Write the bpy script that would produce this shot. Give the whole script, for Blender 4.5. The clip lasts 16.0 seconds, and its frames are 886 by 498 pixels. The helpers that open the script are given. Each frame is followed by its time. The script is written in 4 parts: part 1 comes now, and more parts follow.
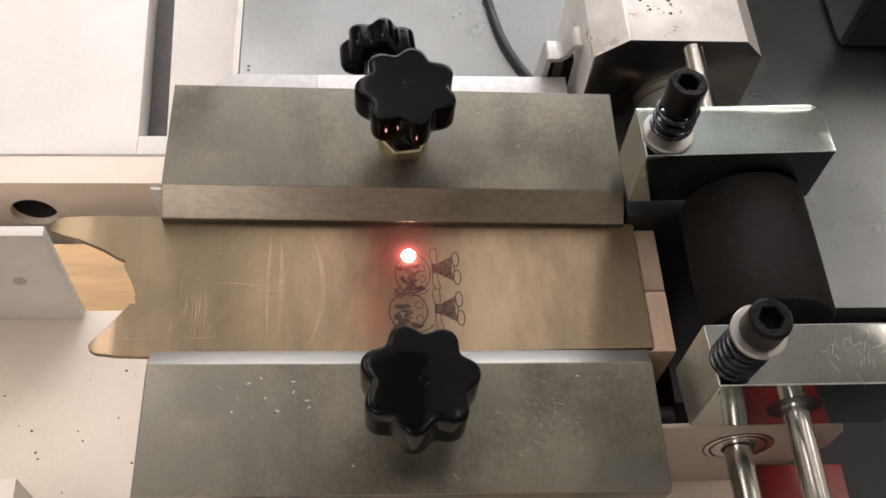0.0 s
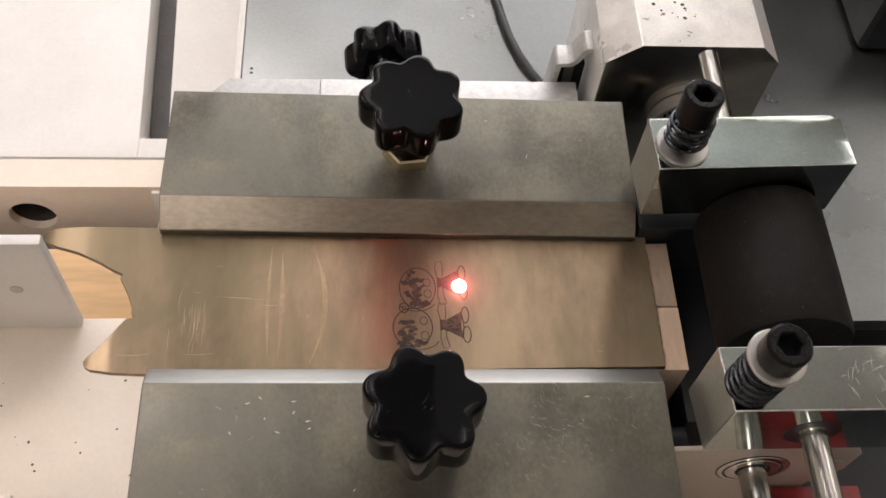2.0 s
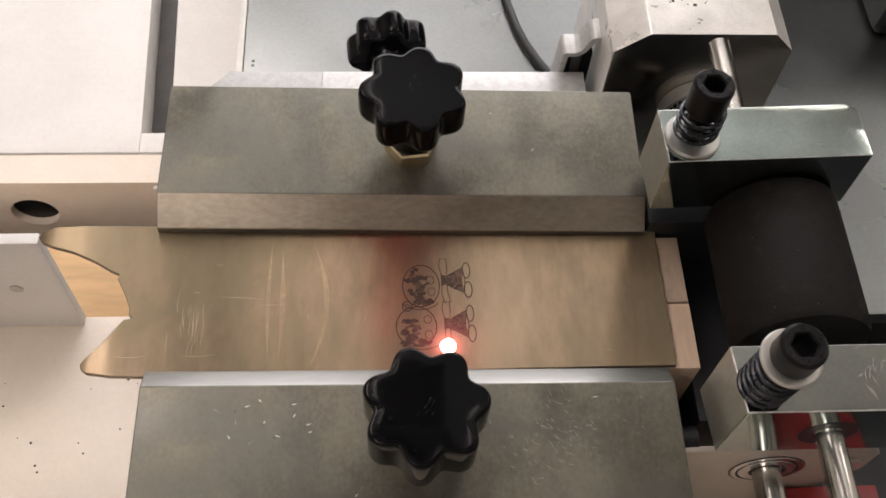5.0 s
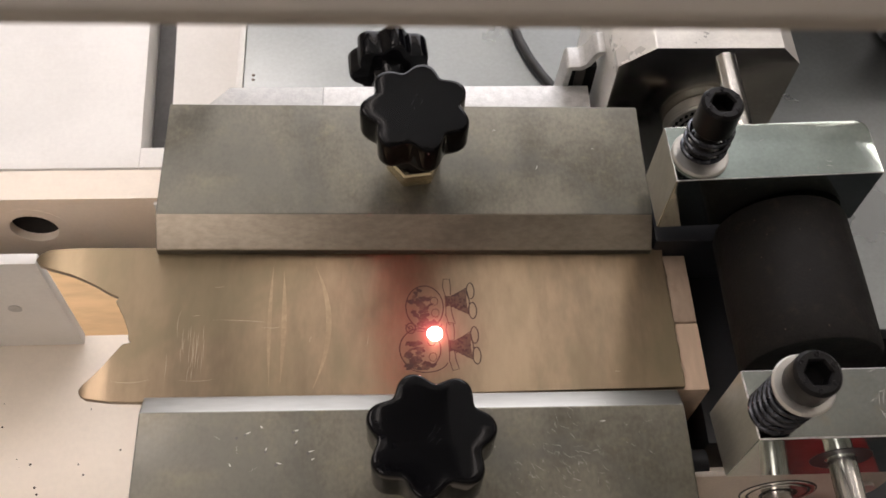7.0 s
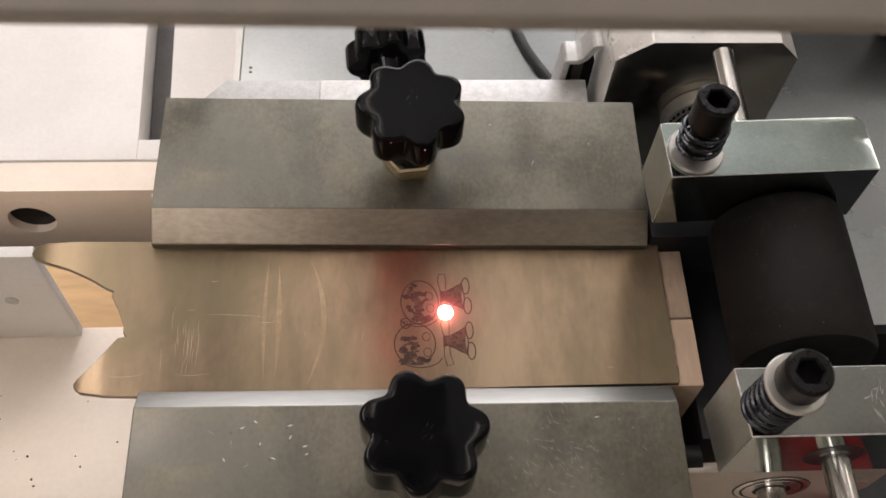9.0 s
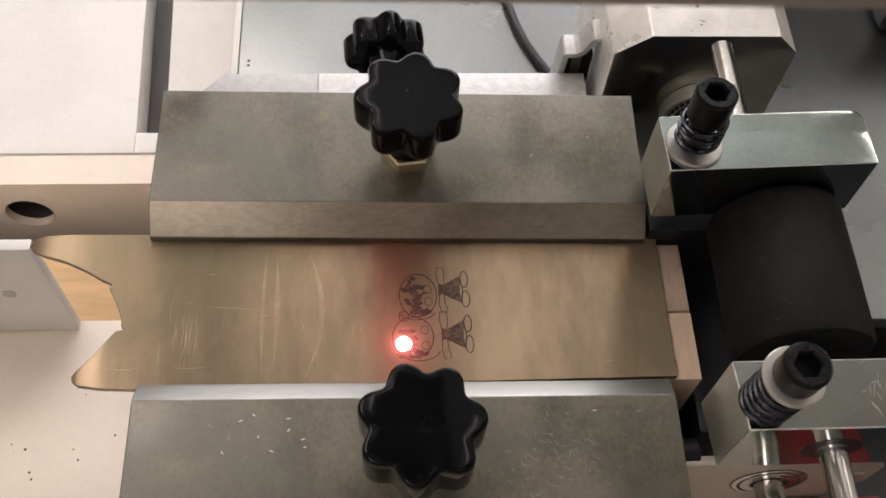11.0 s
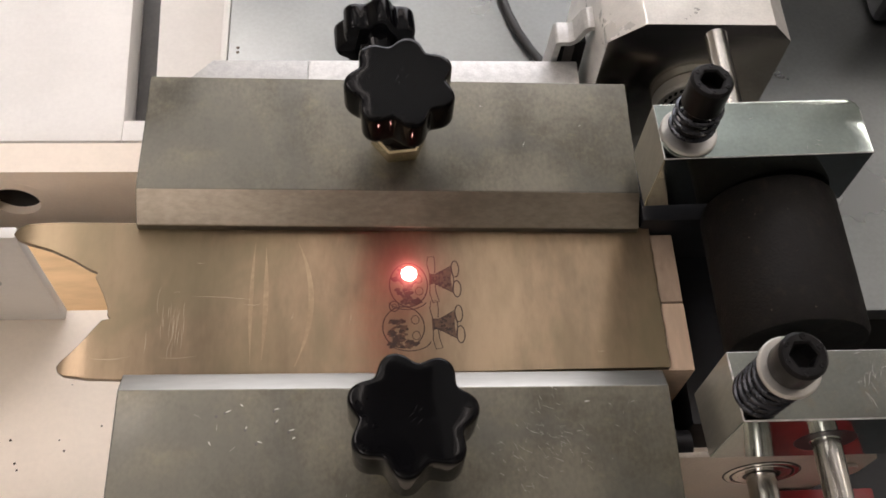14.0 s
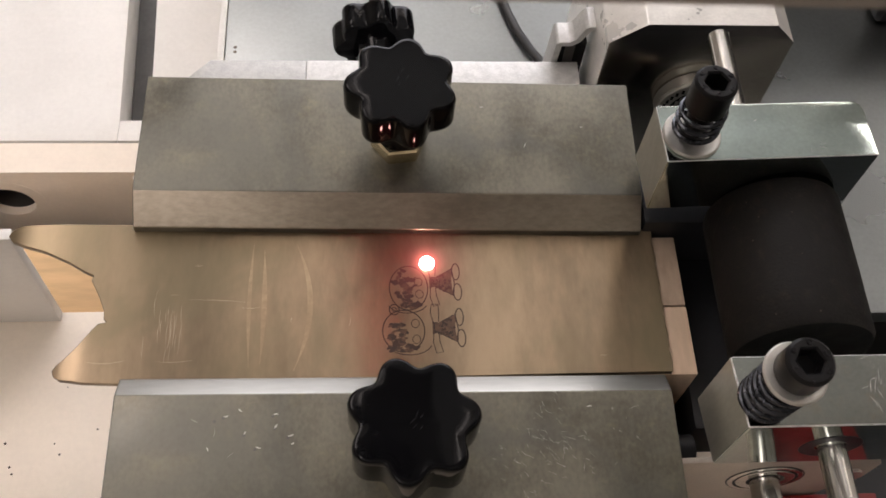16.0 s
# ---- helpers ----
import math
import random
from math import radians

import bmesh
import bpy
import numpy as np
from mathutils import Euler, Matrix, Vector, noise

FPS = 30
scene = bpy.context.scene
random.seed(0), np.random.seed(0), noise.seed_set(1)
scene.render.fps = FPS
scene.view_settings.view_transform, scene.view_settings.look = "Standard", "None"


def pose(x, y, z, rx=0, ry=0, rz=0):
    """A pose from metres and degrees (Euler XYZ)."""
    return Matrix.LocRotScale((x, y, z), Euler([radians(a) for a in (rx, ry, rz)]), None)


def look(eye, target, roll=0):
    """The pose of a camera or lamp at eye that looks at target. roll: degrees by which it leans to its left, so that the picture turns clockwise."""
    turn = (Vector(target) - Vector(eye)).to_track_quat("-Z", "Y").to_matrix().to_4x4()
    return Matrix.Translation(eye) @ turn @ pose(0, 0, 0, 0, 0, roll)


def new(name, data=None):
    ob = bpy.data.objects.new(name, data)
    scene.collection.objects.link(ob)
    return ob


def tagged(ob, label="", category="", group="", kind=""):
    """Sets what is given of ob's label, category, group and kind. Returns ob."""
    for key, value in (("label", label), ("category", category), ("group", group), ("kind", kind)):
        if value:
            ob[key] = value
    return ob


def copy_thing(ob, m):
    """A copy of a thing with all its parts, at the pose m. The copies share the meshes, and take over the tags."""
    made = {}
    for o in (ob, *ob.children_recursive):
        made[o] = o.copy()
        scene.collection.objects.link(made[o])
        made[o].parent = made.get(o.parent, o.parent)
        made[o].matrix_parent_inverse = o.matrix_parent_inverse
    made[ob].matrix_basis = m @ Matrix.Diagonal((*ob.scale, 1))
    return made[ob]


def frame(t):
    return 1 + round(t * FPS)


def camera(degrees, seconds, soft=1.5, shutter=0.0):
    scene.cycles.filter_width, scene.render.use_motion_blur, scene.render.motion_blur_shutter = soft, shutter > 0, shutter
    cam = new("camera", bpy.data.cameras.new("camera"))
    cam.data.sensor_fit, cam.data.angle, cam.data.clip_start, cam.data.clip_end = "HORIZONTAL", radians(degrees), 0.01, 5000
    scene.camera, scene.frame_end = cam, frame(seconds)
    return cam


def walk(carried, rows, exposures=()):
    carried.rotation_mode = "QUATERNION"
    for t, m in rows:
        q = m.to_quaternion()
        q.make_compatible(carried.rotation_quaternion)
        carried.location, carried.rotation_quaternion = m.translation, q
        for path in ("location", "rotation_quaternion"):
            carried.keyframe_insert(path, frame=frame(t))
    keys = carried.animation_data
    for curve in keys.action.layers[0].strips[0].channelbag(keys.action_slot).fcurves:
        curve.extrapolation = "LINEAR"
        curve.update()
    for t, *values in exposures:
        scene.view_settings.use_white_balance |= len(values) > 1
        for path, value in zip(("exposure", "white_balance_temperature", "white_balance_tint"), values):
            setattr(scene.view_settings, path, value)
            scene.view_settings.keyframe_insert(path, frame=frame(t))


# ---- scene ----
cam = camera(47.12, 16.0, soft=1.6)
cam.data.dof.use_dof = True
cam.data.dof.focus_distance = 0.325
cam.data.dof.aperture_fstop = 58.0
PATH = [
    (0, pose(0.05879, -0.19396, 0.27197, 31.545, -4.094, -2.825)),
    (0.5, pose(0.06114, -0.19128, 0.27098, 31.468, -3.731, -2.563)),
    (1, pose(0.06248, -0.18879, 0.26920, 31.422, -3.522, -2.423)),
    (1.5, pose(0.06142, -0.18633, 0.26764, 31.356, -3.683, -2.392)),
    (2, pose(0.06014, -0.18307, 0.26756, 30.976, -3.871, -2.371)),
    (2.5, pose(0.06041, -0.18097, 0.26737, 30.656, -3.821, -2.335)),
    (3, pose(0.06254, -0.18012, 0.26674, 30.422, -3.501, -2.216)),
    (3.5, pose(0.06299, -0.18023, 0.26541, 30.384, -3.422, -2.224)),
    (4, pose(0.06351, -0.17959, 0.26456, 30.240, -3.289, -2.294)),
    (6.5, pose(0.06361, -0.17174, 0.26078, 30.367, -2.682, -2.534)),
    (7, pose(0.06368, -0.16994, 0.26120, 30.389, -2.670, -2.596)),
    (7.5, pose(0.06450, -0.16858, 0.26192, 30.020, -2.601, -2.550)),
    (8, pose(0.06515, -0.16800, 0.26260, 29.786, -2.568, -2.481)),
    (8.5, pose(0.06552, -0.16815, 0.26236, 29.759, -2.609, -2.405)),
    (9, pose(0.06570, -0.16831, 0.26220, 29.725, -2.668, -2.364)),
    (11.5, pose(0.06528, -0.16856, 0.26159, 29.388, -2.919, -2.394)),
    (12, pose(0.06491, -0.16854, 0.26092, 29.324, -3.059, -2.415)),
    (12.5, pose(0.06489, -0.16801, 0.26053, 29.122, -3.180, -2.454)),
    (13, pose(0.06500, -0.16850, 0.25942, 29.160, -3.285, -2.453)),
    (13.5, pose(0.06553, -0.16830, 0.25874, 29.083, -3.308, -2.443)),
    (14, pose(0.06555, -0.16767, 0.25840, 28.994, -3.371, -2.484)),
    (14.5, pose(0.06518, -0.16718, 0.25773, 29.005, -3.492, -2.527)),
    (15, pose(0.06452, -0.16666, 0.25721, 29.012, -3.635, -2.563)),
    (15.5, pose(0.06404, -0.16592, 0.25673, 28.984, -3.699, -2.611)),
    (16, pose(0.06422, -0.16505, 0.25622, 28.909, -3.647, -2.577)),
]
walk(cam, PATH, exposures=[(0.0, -0.15, 6700, 19.0), (4.2, -0.16, 6700, 19.0), (7.0, -0.2, 6700, 19.0), (11.3, -0.23, 6700, 19.0), (16.0, -0.25, 6700, 19.0)])

# ---- world and light: a workshop room, daylight window behind the machine, tubes and added fill panels on the ceiling ----
world = bpy.data.worlds.new("world")
scene.world = world
world.use_nodes = True
world.node_tree.nodes["Background"].inputs[0].default_value = (0.6, 0.65, 0.7, 1)
world.node_tree.nodes["Background"].inputs[1].default_value = 0.3

MM = 0.001
WINDOW_POWER = 35.0
TUBE_GLOW = 8.0
PANEL_GLOW = 7.5

# ---- materials ----
def mat(name, color, rough=0.5, metal=0.0, vary=0.12, scale=60.0, fine=900.0, bump=0.0, stretch=(1, 1, 1),
        spots=0.0, spot_color=(0.1, 0.08, 0.06), rough_vary=0.1, aniso=0.0, spec=0.5, coat=0.0, emit=None, glow=0.0, fine_amount=0.45, patina=None):
    m = bpy.data.materials.new(name)
    m.use_nodes = True
    nt = m.node_tree
    b = nt.nodes["Principled BSDF"]
    L = nt.links.new

    def node(kind, **inputs):
        n = nt.nodes.new(kind)
        for k, v in inputs.items():
            n.inputs[k].default_value = v
        return n
    tc = node("ShaderNodeTexCoord")
    mp = node("ShaderNodeMapping")
    mp.inputs["Scale"].default_value = stretch
    L(tc.outputs["Object"], mp.inputs["Vector"])
    big = node("ShaderNodeTexNoise", Scale=scale, Detail=5.0, Roughness=0.6)
    small = node("ShaderNodeTexNoise", Scale=fine, Detail=3.0, Roughness=0.6)
    L(mp.outputs[0], big.inputs["Vector"])
    L(mp.outputs[0], small.inputs["Vector"])
    add = nt.nodes.new("ShaderNodeMath")
    add.operation = "ADD"
    half = nt.nodes.new("ShaderNodeMath")
    half.operation = "MULTIPLY"
    half.inputs[1].default_value = fine_amount
    L(small.outputs["Fac"], half.inputs[0])
    L(big.outputs["Fac"], add.inputs[0])
    L(half.outputs[0], add.inputs[1])
    rng = node("ShaderNodeMapRange")
    rng.interpolation_type = "SMOOTHSTEP"
    rng.inputs["From Min"].default_value, rng.inputs["From Max"].default_value = 0.32 + 0.3 * fine_amount, 0.68 + 0.7 * fine_amount
    L(add.outputs[0], rng.inputs["Value"])
    mix = nt.nodes.new("ShaderNodeMix")
    mix.data_type = "RGBA"
    lo = [max(0, c * (1 - vary)) for c in color]
    hi = [min(1, c * (1 + vary)) for c in color]
    mix.inputs["A"].default_value = (*lo, 1)
    mix.inputs["B"].default_value = (*hi, 1)
    L(rng.outputs[0], mix.inputs["Factor"])
    out = mix.outputs["Result"]
    if spots:
        sp = node("ShaderNodeTexNoise", Scale=scale * 3.1, Detail=4.0, Roughness=0.75)
        L(tc.outputs["Object"], sp.inputs["Vector"])
        sr = node("ShaderNodeMapRange")
        sr.interpolation_type = "SMOOTHSTEP"
        sr.inputs["From Min"].default_value, sr.inputs["From Max"].default_value = 0.50, 0.80
        sr.inputs["To Max"].default_value = spots
        L(sp.outputs["Fac"], sr.inputs["Value"])
        m2 = nt.nodes.new("ShaderNodeMix")
        m2.data_type = "RGBA"
        m2.inputs["B"].default_value = (*spot_color, 1)
        L(sr.outputs[0], m2.inputs["Factor"])
        L(out, m2.inputs["A"])
        out = m2.outputs["Result"]
    if patina:
        pn = node("ShaderNodeTexNoise", Scale=patina[2], Detail=4.0, Roughness=0.55, Distortion=0.8)
        L(tc.outputs["Object"], pn.inputs["Vector"])
        pr = node("ShaderNodeMapRange")
        pr.interpolation_type = "SMOOTHSTEP"
        pr.inputs["From Min"].default_value, pr.inputs["From Max"].default_value = 0.42, 0.66
        pr.inputs["To Max"].default_value = patina[1]
        L(pn.outputs["Fac"], pr.inputs["Value"])
        m3 = nt.nodes.new("ShaderNodeMix")
        m3.data_type = "RGBA"
        m3.inputs["B"].default_value = (*patina[0], 1)
        L(pr.outputs[0], m3.inputs["Factor"])
        L(out, m3.inputs["A"])
        out = m3.outputs["Result"]
    L(out, b.inputs["Base Color"])
    rr = node("ShaderNodeMapRange")
    rr.interpolation_type = "SMOOTHSTEP"
    rr.inputs["To Min"].default_value, rr.inputs["To Max"].default_value = max(0.02, rough - rough_vary), min(1, rough + rough_vary)
    L(big.outputs["Fac"], rr.inputs["Value"])
    rr.inputs["From Min"].default_value, rr.inputs["From Max"].default_value = 0.3, 0.7
    L(rr.outputs[0], b.inputs["Roughness"])
    b.inputs["Metallic"].default_value = metal
    b.inputs["Specular IOR Level"].default_value = spec
    b.inputs["Coat Weight"].default_value = coat
    b.inputs["Coat Roughness"].default_value = 0.08
    if bump:
        bp = node("ShaderNodeBump", Strength=bump, Distance=0.0002)
        L(small.outputs["Fac"], bp.inputs["Height"])
        L(bp.outputs[0], b.inputs["Normal"])
    if aniso:
        b.inputs["Anisotropic"].default_value = aniso
        tg = node("ShaderNodeCombineXYZ", Y=1.0)
        L(tg.outputs[0], b.inputs["Tangent"])
    if emit:
        b.inputs["Emission Color"].default_value = (*emit, 1)
        b.inputs["Emission Strength"].default_value = glow
    return m


STEEL = mat("satin_steel", (0.14, 0.13, 0.102), 0.38, 0.66, 0.36, 38, 900, 0.05, stretch=(1, 0.7, 1), fine_amount=0.35, spots=0.5, spot_color=(0.23, 0.2, 0.13),
            patina=((0.105, 0.105, 0.094), 0.6, 30.0))
STEEL_EDGE = mat("ground_steel", (0.5, 0.49, 0.45), 0.4, 0.9, 0.15, 60, 1500, 0.2, stretch=(0.15, 1, 1))
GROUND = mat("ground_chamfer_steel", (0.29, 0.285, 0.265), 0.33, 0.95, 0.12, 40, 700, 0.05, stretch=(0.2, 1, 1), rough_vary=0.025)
GROUND_BOUNCE = mat("ground_steel_brass_bounce", (0.31, 0.265, 0.21), 0.4, 0.85, 0.25, 30, 700, 0.08, stretch=(0.5, 1, 1), spots=0.3, spot_color=(0.2, 0.16, 0.12))
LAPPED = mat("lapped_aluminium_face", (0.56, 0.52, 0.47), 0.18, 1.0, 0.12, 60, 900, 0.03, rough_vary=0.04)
CHROME = mat("worn_chrome_steel", (0.4, 0.465, 0.44), 0.08, 1.0, 0.14, 60, 900, 0.03, spots=0.25, spot_color=(0.38, 0.4, 0.37), rough_vary=0.04)
PATCHED_CHROME = mat("patched_chrome_steel", (0.26, 0.27, 0.245), 0.13, 1.0, 0.14, 60, 900, 0.04, spots=0.45, spot_color=(0.34, 0.28, 0.2), rough_vary=0.05)
# Worn edge metal, made paler to paint in the white glints on the bevels.
WORN_GLINT = mat("worn_glint_edge", (0.8, 0.8, 0.78), 0.48, 0.7, 0.35, 500, 2500, 0.2)
ROD = mat("polished_rod", (0.6, 0.585, 0.55), 0.22, 1.0, 0.1, 80, 1500, 0.02, rough_vary=0.03)
ALU = mat("bright_aluminium", (0.52, 0.515, 0.5), 0.46, 0.5, 0.16, 300, 1400, 0.5, spots=0.2, spot_color=(0.4, 0.39, 0.37))
ALU_DULL = mat("dull_sandblasted_aluminium", (0.4, 0.395, 0.38), 0.5, 0.5, 0.16, 300, 1400, 0.5)
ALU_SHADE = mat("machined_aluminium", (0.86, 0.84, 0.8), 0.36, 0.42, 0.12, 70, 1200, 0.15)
PAINT = mat("cream_white_enamel", (0.77, 0.75, 0.715), 0.41, 0.0, 0.06, 18, 500, 0.05, spots=0.16, spot_color=(0.55, 0.5, 0.43))
# Copy of the cream enamel with warm bounced light put into its colour.
BOUNCE_PAINT = mat("bounce_lit_cream_enamel", (0.82, 0.725, 0.615), 0.42, 0.0, 0.05, 25, 500, 0.05, spots=0.12, spot_color=(0.6, 0.5, 0.4))
GREY_SHEET = mat("grey_base_sheet", (0.283, 0.3, 0.3), 0.3, 1.0, 0.1, 14, 600, 0.03, rough_vary=0.04, spots=0.15, spot_color=(0.28, 0.29, 0.29))
BRASS = mat("brushed_pale_brass", (0.268, 0.196, 0.127), 0.305, 0.82, 0.3, 26, 260, 0.0, stretch=(1.5, 0.5, 1), aniso=0.98, rough_vary=0.02, fine_amount=0.25,
            patina=((0.205, 0.165, 0.1), 0.7, 16.0))
WOOD = mat("pale_wood", (0.62, 0.4, 0.2), 0.55, 0.0, 0.2, 40, 350, 0.2, stretch=(0.15, 1, 1))
WOOD_GREY = mat("weathered_wood", (0.36, 0.27, 0.2), 0.65, 0.0, 0.3, 60, 400, 0.25, stretch=(1, 0.35, 1), spots=0.35, spot_color=(0.3, 0.22, 0.16))
WOOD_PALE = mat("planed_wood", (0.68, 0.5, 0.36), 0.6, 0.0, 0.14, 50, 400, 0.2, stretch=(1, 0.2, 1))
BAKELITE = mat("glossy_black_bakelite", (0.003, 0.003, 0.0035), 0.06, 0.0, 0.3, 60, 900, 0.0, rough_vary=0.02, spec=0.14)
RUBBER = mat("matte_black_rubber", (0.0066, 0.0056, 0.005), 0.72, 0.0, 0.5, 90, 1300, 1.0, spec=0.25, spots=0.3, spot_color=(0.06, 0.045, 0.03))
BLACK_STEEL = mat("black_oxide_steel", (0.009, 0.0085, 0.009), 0.4, 0.5, 0.3, 150, 1800, 0.25, spec=0.35)
BLACK = mat("black_machine_paint", (0.012, 0.013, 0.016), 0.45, 0.0, 0.3, 20, 400, 0.1)
DARK_GAP = mat("dark_grey_channel", (0.09, 0.085, 0.08), 0.5, 0.2, 0.2, 40, 500)
ZINC = mat("bright_zinc_washer", (0.52, 0.505, 0.47), 0.39, 0.9, 0.1, 100, 1500, 0.1)
BRASS_NUT = mat("yellow_zinc_collar", (0.68, 0.58, 0.38), 0.2, 0.9, 0.12, 100, 1500, rough_vary=0.05)
RED = mat("red_plastic", (0.2, 0.011, 0.013), 0.4, 0.0, 0.15, 60, 700)
CABLE = mat("black_cable_sheath", (0.02, 0.02, 0.02), 0.5, 0.0, 0.2, 100, 900)
# Darker copy of the machined aluminium: the front plate's shade is in the colour.
SHADED_PLATE = mat("shaded_machined_aluminium", (0.46, 0.41, 0.355), 0.45, 0.4, 0.14, 70, 1200, 0.15)
SCUFF = mat("pale_scuffed_bakelite", (0.025, 0.025, 0.028), 0.4)
ENGRAVE = mat("burnt_engraving", (0.035, 0.018, 0.011), 0.75, 0.0, 0.5, 700, 3000, 0.3)
SINGED = mat("singed_brown_brass", (0.09, 0.05, 0.03), 0.55, 0.3, 0.5, 500, 2400, 0.2)
MILLED = mat("milled_steel_end", (0.42, 0.415, 0.365), 0.4, 0.75, 0.14, 60, 900, 0.1, stretch=(1, 1, 0.3))
SHIELD_GREY = mat("beige_grey_housing", (0.3, 0.27, 0.235), 0.6, 0.0, 0.06, 10, 200)
DUST = mat("dark_crumbs", (0.08, 0.06, 0.045), 0.9)
HEAD_GREY = mat("grey_painted_metal", (0.38, 0.37, 0.36), 0.5, 0.0, 0.1, 8, 200)
BAFFLE = mat("matte_black_flock", (0.002, 0.002, 0.002), 1.0, spec=0.0)
LENS = mat("red_lit_lens", (0.5, 0.05, 0.05), 0.1, emit=(1.0, 0.03, 0.06), glow=240.0)
SCORE_BRASS = mat("bare_scored_brass", (0.48, 0.39, 0.28), 0.42, 0.75, 0.1, 200, 2000)
STREAKED = mat("reflection_streak_brass", (0.32, 0.235, 0.15), 0.33, 0.8, 0.2, 60, 600, rough_vary=0.02)
SCORE = mat("bare_scored_metal", (0.48, 0.47, 0.44), 0.35, 0.6, 0.1, 200, 2000)
SPRING = mat("dark_spring_steel", (0.04, 0.042, 0.048), 0.26, 0.8, 0.15, 200, 2000)
WALL = mat("room_wall_paint", (0.55, 0.52, 0.47), 0.8, 0.0, 0.05, 2, 40)
CEILING = mat("room_ceiling_paint", (0.7, 0.7, 0.67), 0.85, 0.0, 0.05, 2, 40)
FLOOR = mat("room_floor_vinyl", (0.2, 0.17, 0.14), 0.5, 0.0, 0.15, 3, 60)
TUBE = mat("lit_tube_diffuser", (0.9, 0.9, 0.9), 0.5, emit=(1.0, 0.95, 0.88), glow=TUBE_GLOW)
PANEL = mat("lit_panel_diffuser", (0.9, 0.9, 0.9), 0.5, emit=(1.0, 0.95, 0.88), glow=PANEL_GLOW)
PANE = mat("daylit_window_pane", (0.9, 0.9, 0.9), 0.3, emit=(0.9, 0.95, 1.0), glow=3.0)
SPARK = mat("white_hot_laser_spot", (1, 0.9, 0.85), 0.5, emit=(1.0, 0.5, 0.42), glow=60.0)


def halo(name, strength, reach):
    """A glowing disc that imitates lens bloom, dense over its middle and gone at its reach in metres."""
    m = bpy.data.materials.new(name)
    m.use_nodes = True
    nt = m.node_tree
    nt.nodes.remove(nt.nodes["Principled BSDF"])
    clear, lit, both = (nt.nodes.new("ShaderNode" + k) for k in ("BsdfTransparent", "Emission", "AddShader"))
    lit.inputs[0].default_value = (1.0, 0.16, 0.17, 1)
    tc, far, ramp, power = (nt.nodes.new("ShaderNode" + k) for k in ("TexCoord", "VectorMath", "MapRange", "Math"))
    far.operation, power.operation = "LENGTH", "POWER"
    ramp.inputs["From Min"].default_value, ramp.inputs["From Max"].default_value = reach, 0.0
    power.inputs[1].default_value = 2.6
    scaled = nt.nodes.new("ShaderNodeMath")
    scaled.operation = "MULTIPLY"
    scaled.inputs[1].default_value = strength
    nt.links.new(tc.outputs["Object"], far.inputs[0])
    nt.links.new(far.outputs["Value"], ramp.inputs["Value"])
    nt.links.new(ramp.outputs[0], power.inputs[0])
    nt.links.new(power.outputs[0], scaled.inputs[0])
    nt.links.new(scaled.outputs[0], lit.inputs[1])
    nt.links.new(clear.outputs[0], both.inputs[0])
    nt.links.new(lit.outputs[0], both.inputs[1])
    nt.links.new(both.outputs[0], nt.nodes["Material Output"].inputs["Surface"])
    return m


HALO = halo("red_bloom_halo", 1.5, 0.0075)
WIDE_HALO = halo("thin_red_halo", 0.3, 0.02)

# ---- mesh helpers: plans in millimetres ----
PLACE = {}


def thing(name, at, label, category, group="", kind=""):
    ob = new(name)
    ob.empty_display_size = 0.01
    ob.location = [c * MM for c in at]
    PLACE[ob.name] = Vector(at)
    return tagged(ob, label, category, group, kind)


def mesh_of(bm, name, at, material, smooth=True):
    bmesh.ops.recalc_face_normals(bm, faces=bm.faces)
    for v in bm.verts:
        v.co = (v.co - Vector(at)) * MM
    me = bpy.data.meshes.new(name)
    for f in bm.faces:
        f.smooth = smooth
    if smooth:
        for e in bm.edges:
            if len(e.link_faces) == 2 and e.calc_face_angle(0) > radians(35):
                e.smooth = False
    bm.to_mesh(me)
    bm.free()
    me.materials.append(material)
    return me


def part(name, bm, material, parent, label="", smooth=True):
    at = PLACE[parent.name]
    ob = new(name, mesh_of(bm, name, at, material, smooth))
    ob.parent = parent
    PLACE[ob.name] = at
    return tagged(ob, label)


def solid(name, bm, material, at, label, category, group="", kind="", smooth=True):
    ob = new(name, mesh_of(bm, name, at, material, smooth))
    ob.location = [c * MM for c in at]
    PLACE[ob.name] = Vector(at)
    return tagged(ob, label, category, group, kind)


def bevelled(bm, w, seg=2):
    if w:
        edges = [e for e in bm.edges if len(e.link_faces) == 2 and e.calc_face_angle(0) > radians(25)]
        bmesh.ops.bevel(bm, geom=edges, offset=w, segments=seg, affect="EDGES", profile=0.6, clamp_overlap=True)
    return bm


def prism(points, axis, a, b, bevel=0.4, seg=2):
    """A polygon in the plane across the axis, from a to b. Points are (x, y) for z, (x, z) for y, (y, z) for x."""
    bm = bmesh.new()
    put = {"z": lambda p, h: (p[0], p[1], h), "y": lambda p, h: (p[0], h, p[1]), "x": lambda p, h: (h, p[0], p[1])}[axis]
    low = [bm.verts.new(put(p, a)) for p in points]
    high = [bm.verts.new(put(p, b)) for p in points]
    n = len(points)
    bm.faces.new(low)
    bm.faces.new(high[::-1])
    for i in range(n):
        bm.faces.new((low[i], high[i], high[(i + 1) % n], low[(i + 1) % n]))
    bmesh.ops.recalc_face_normals(bm, faces=bm.faces)
    return bevelled(bm, bevel, seg)


def block(x0, x1, y0, y1, z0, z1, bevel=0.5, seg=2):
    return prism([(x0, y0), (x1, y0), (x1, y1), (x0, y1)], "z", z0, z1, bevel, seg)


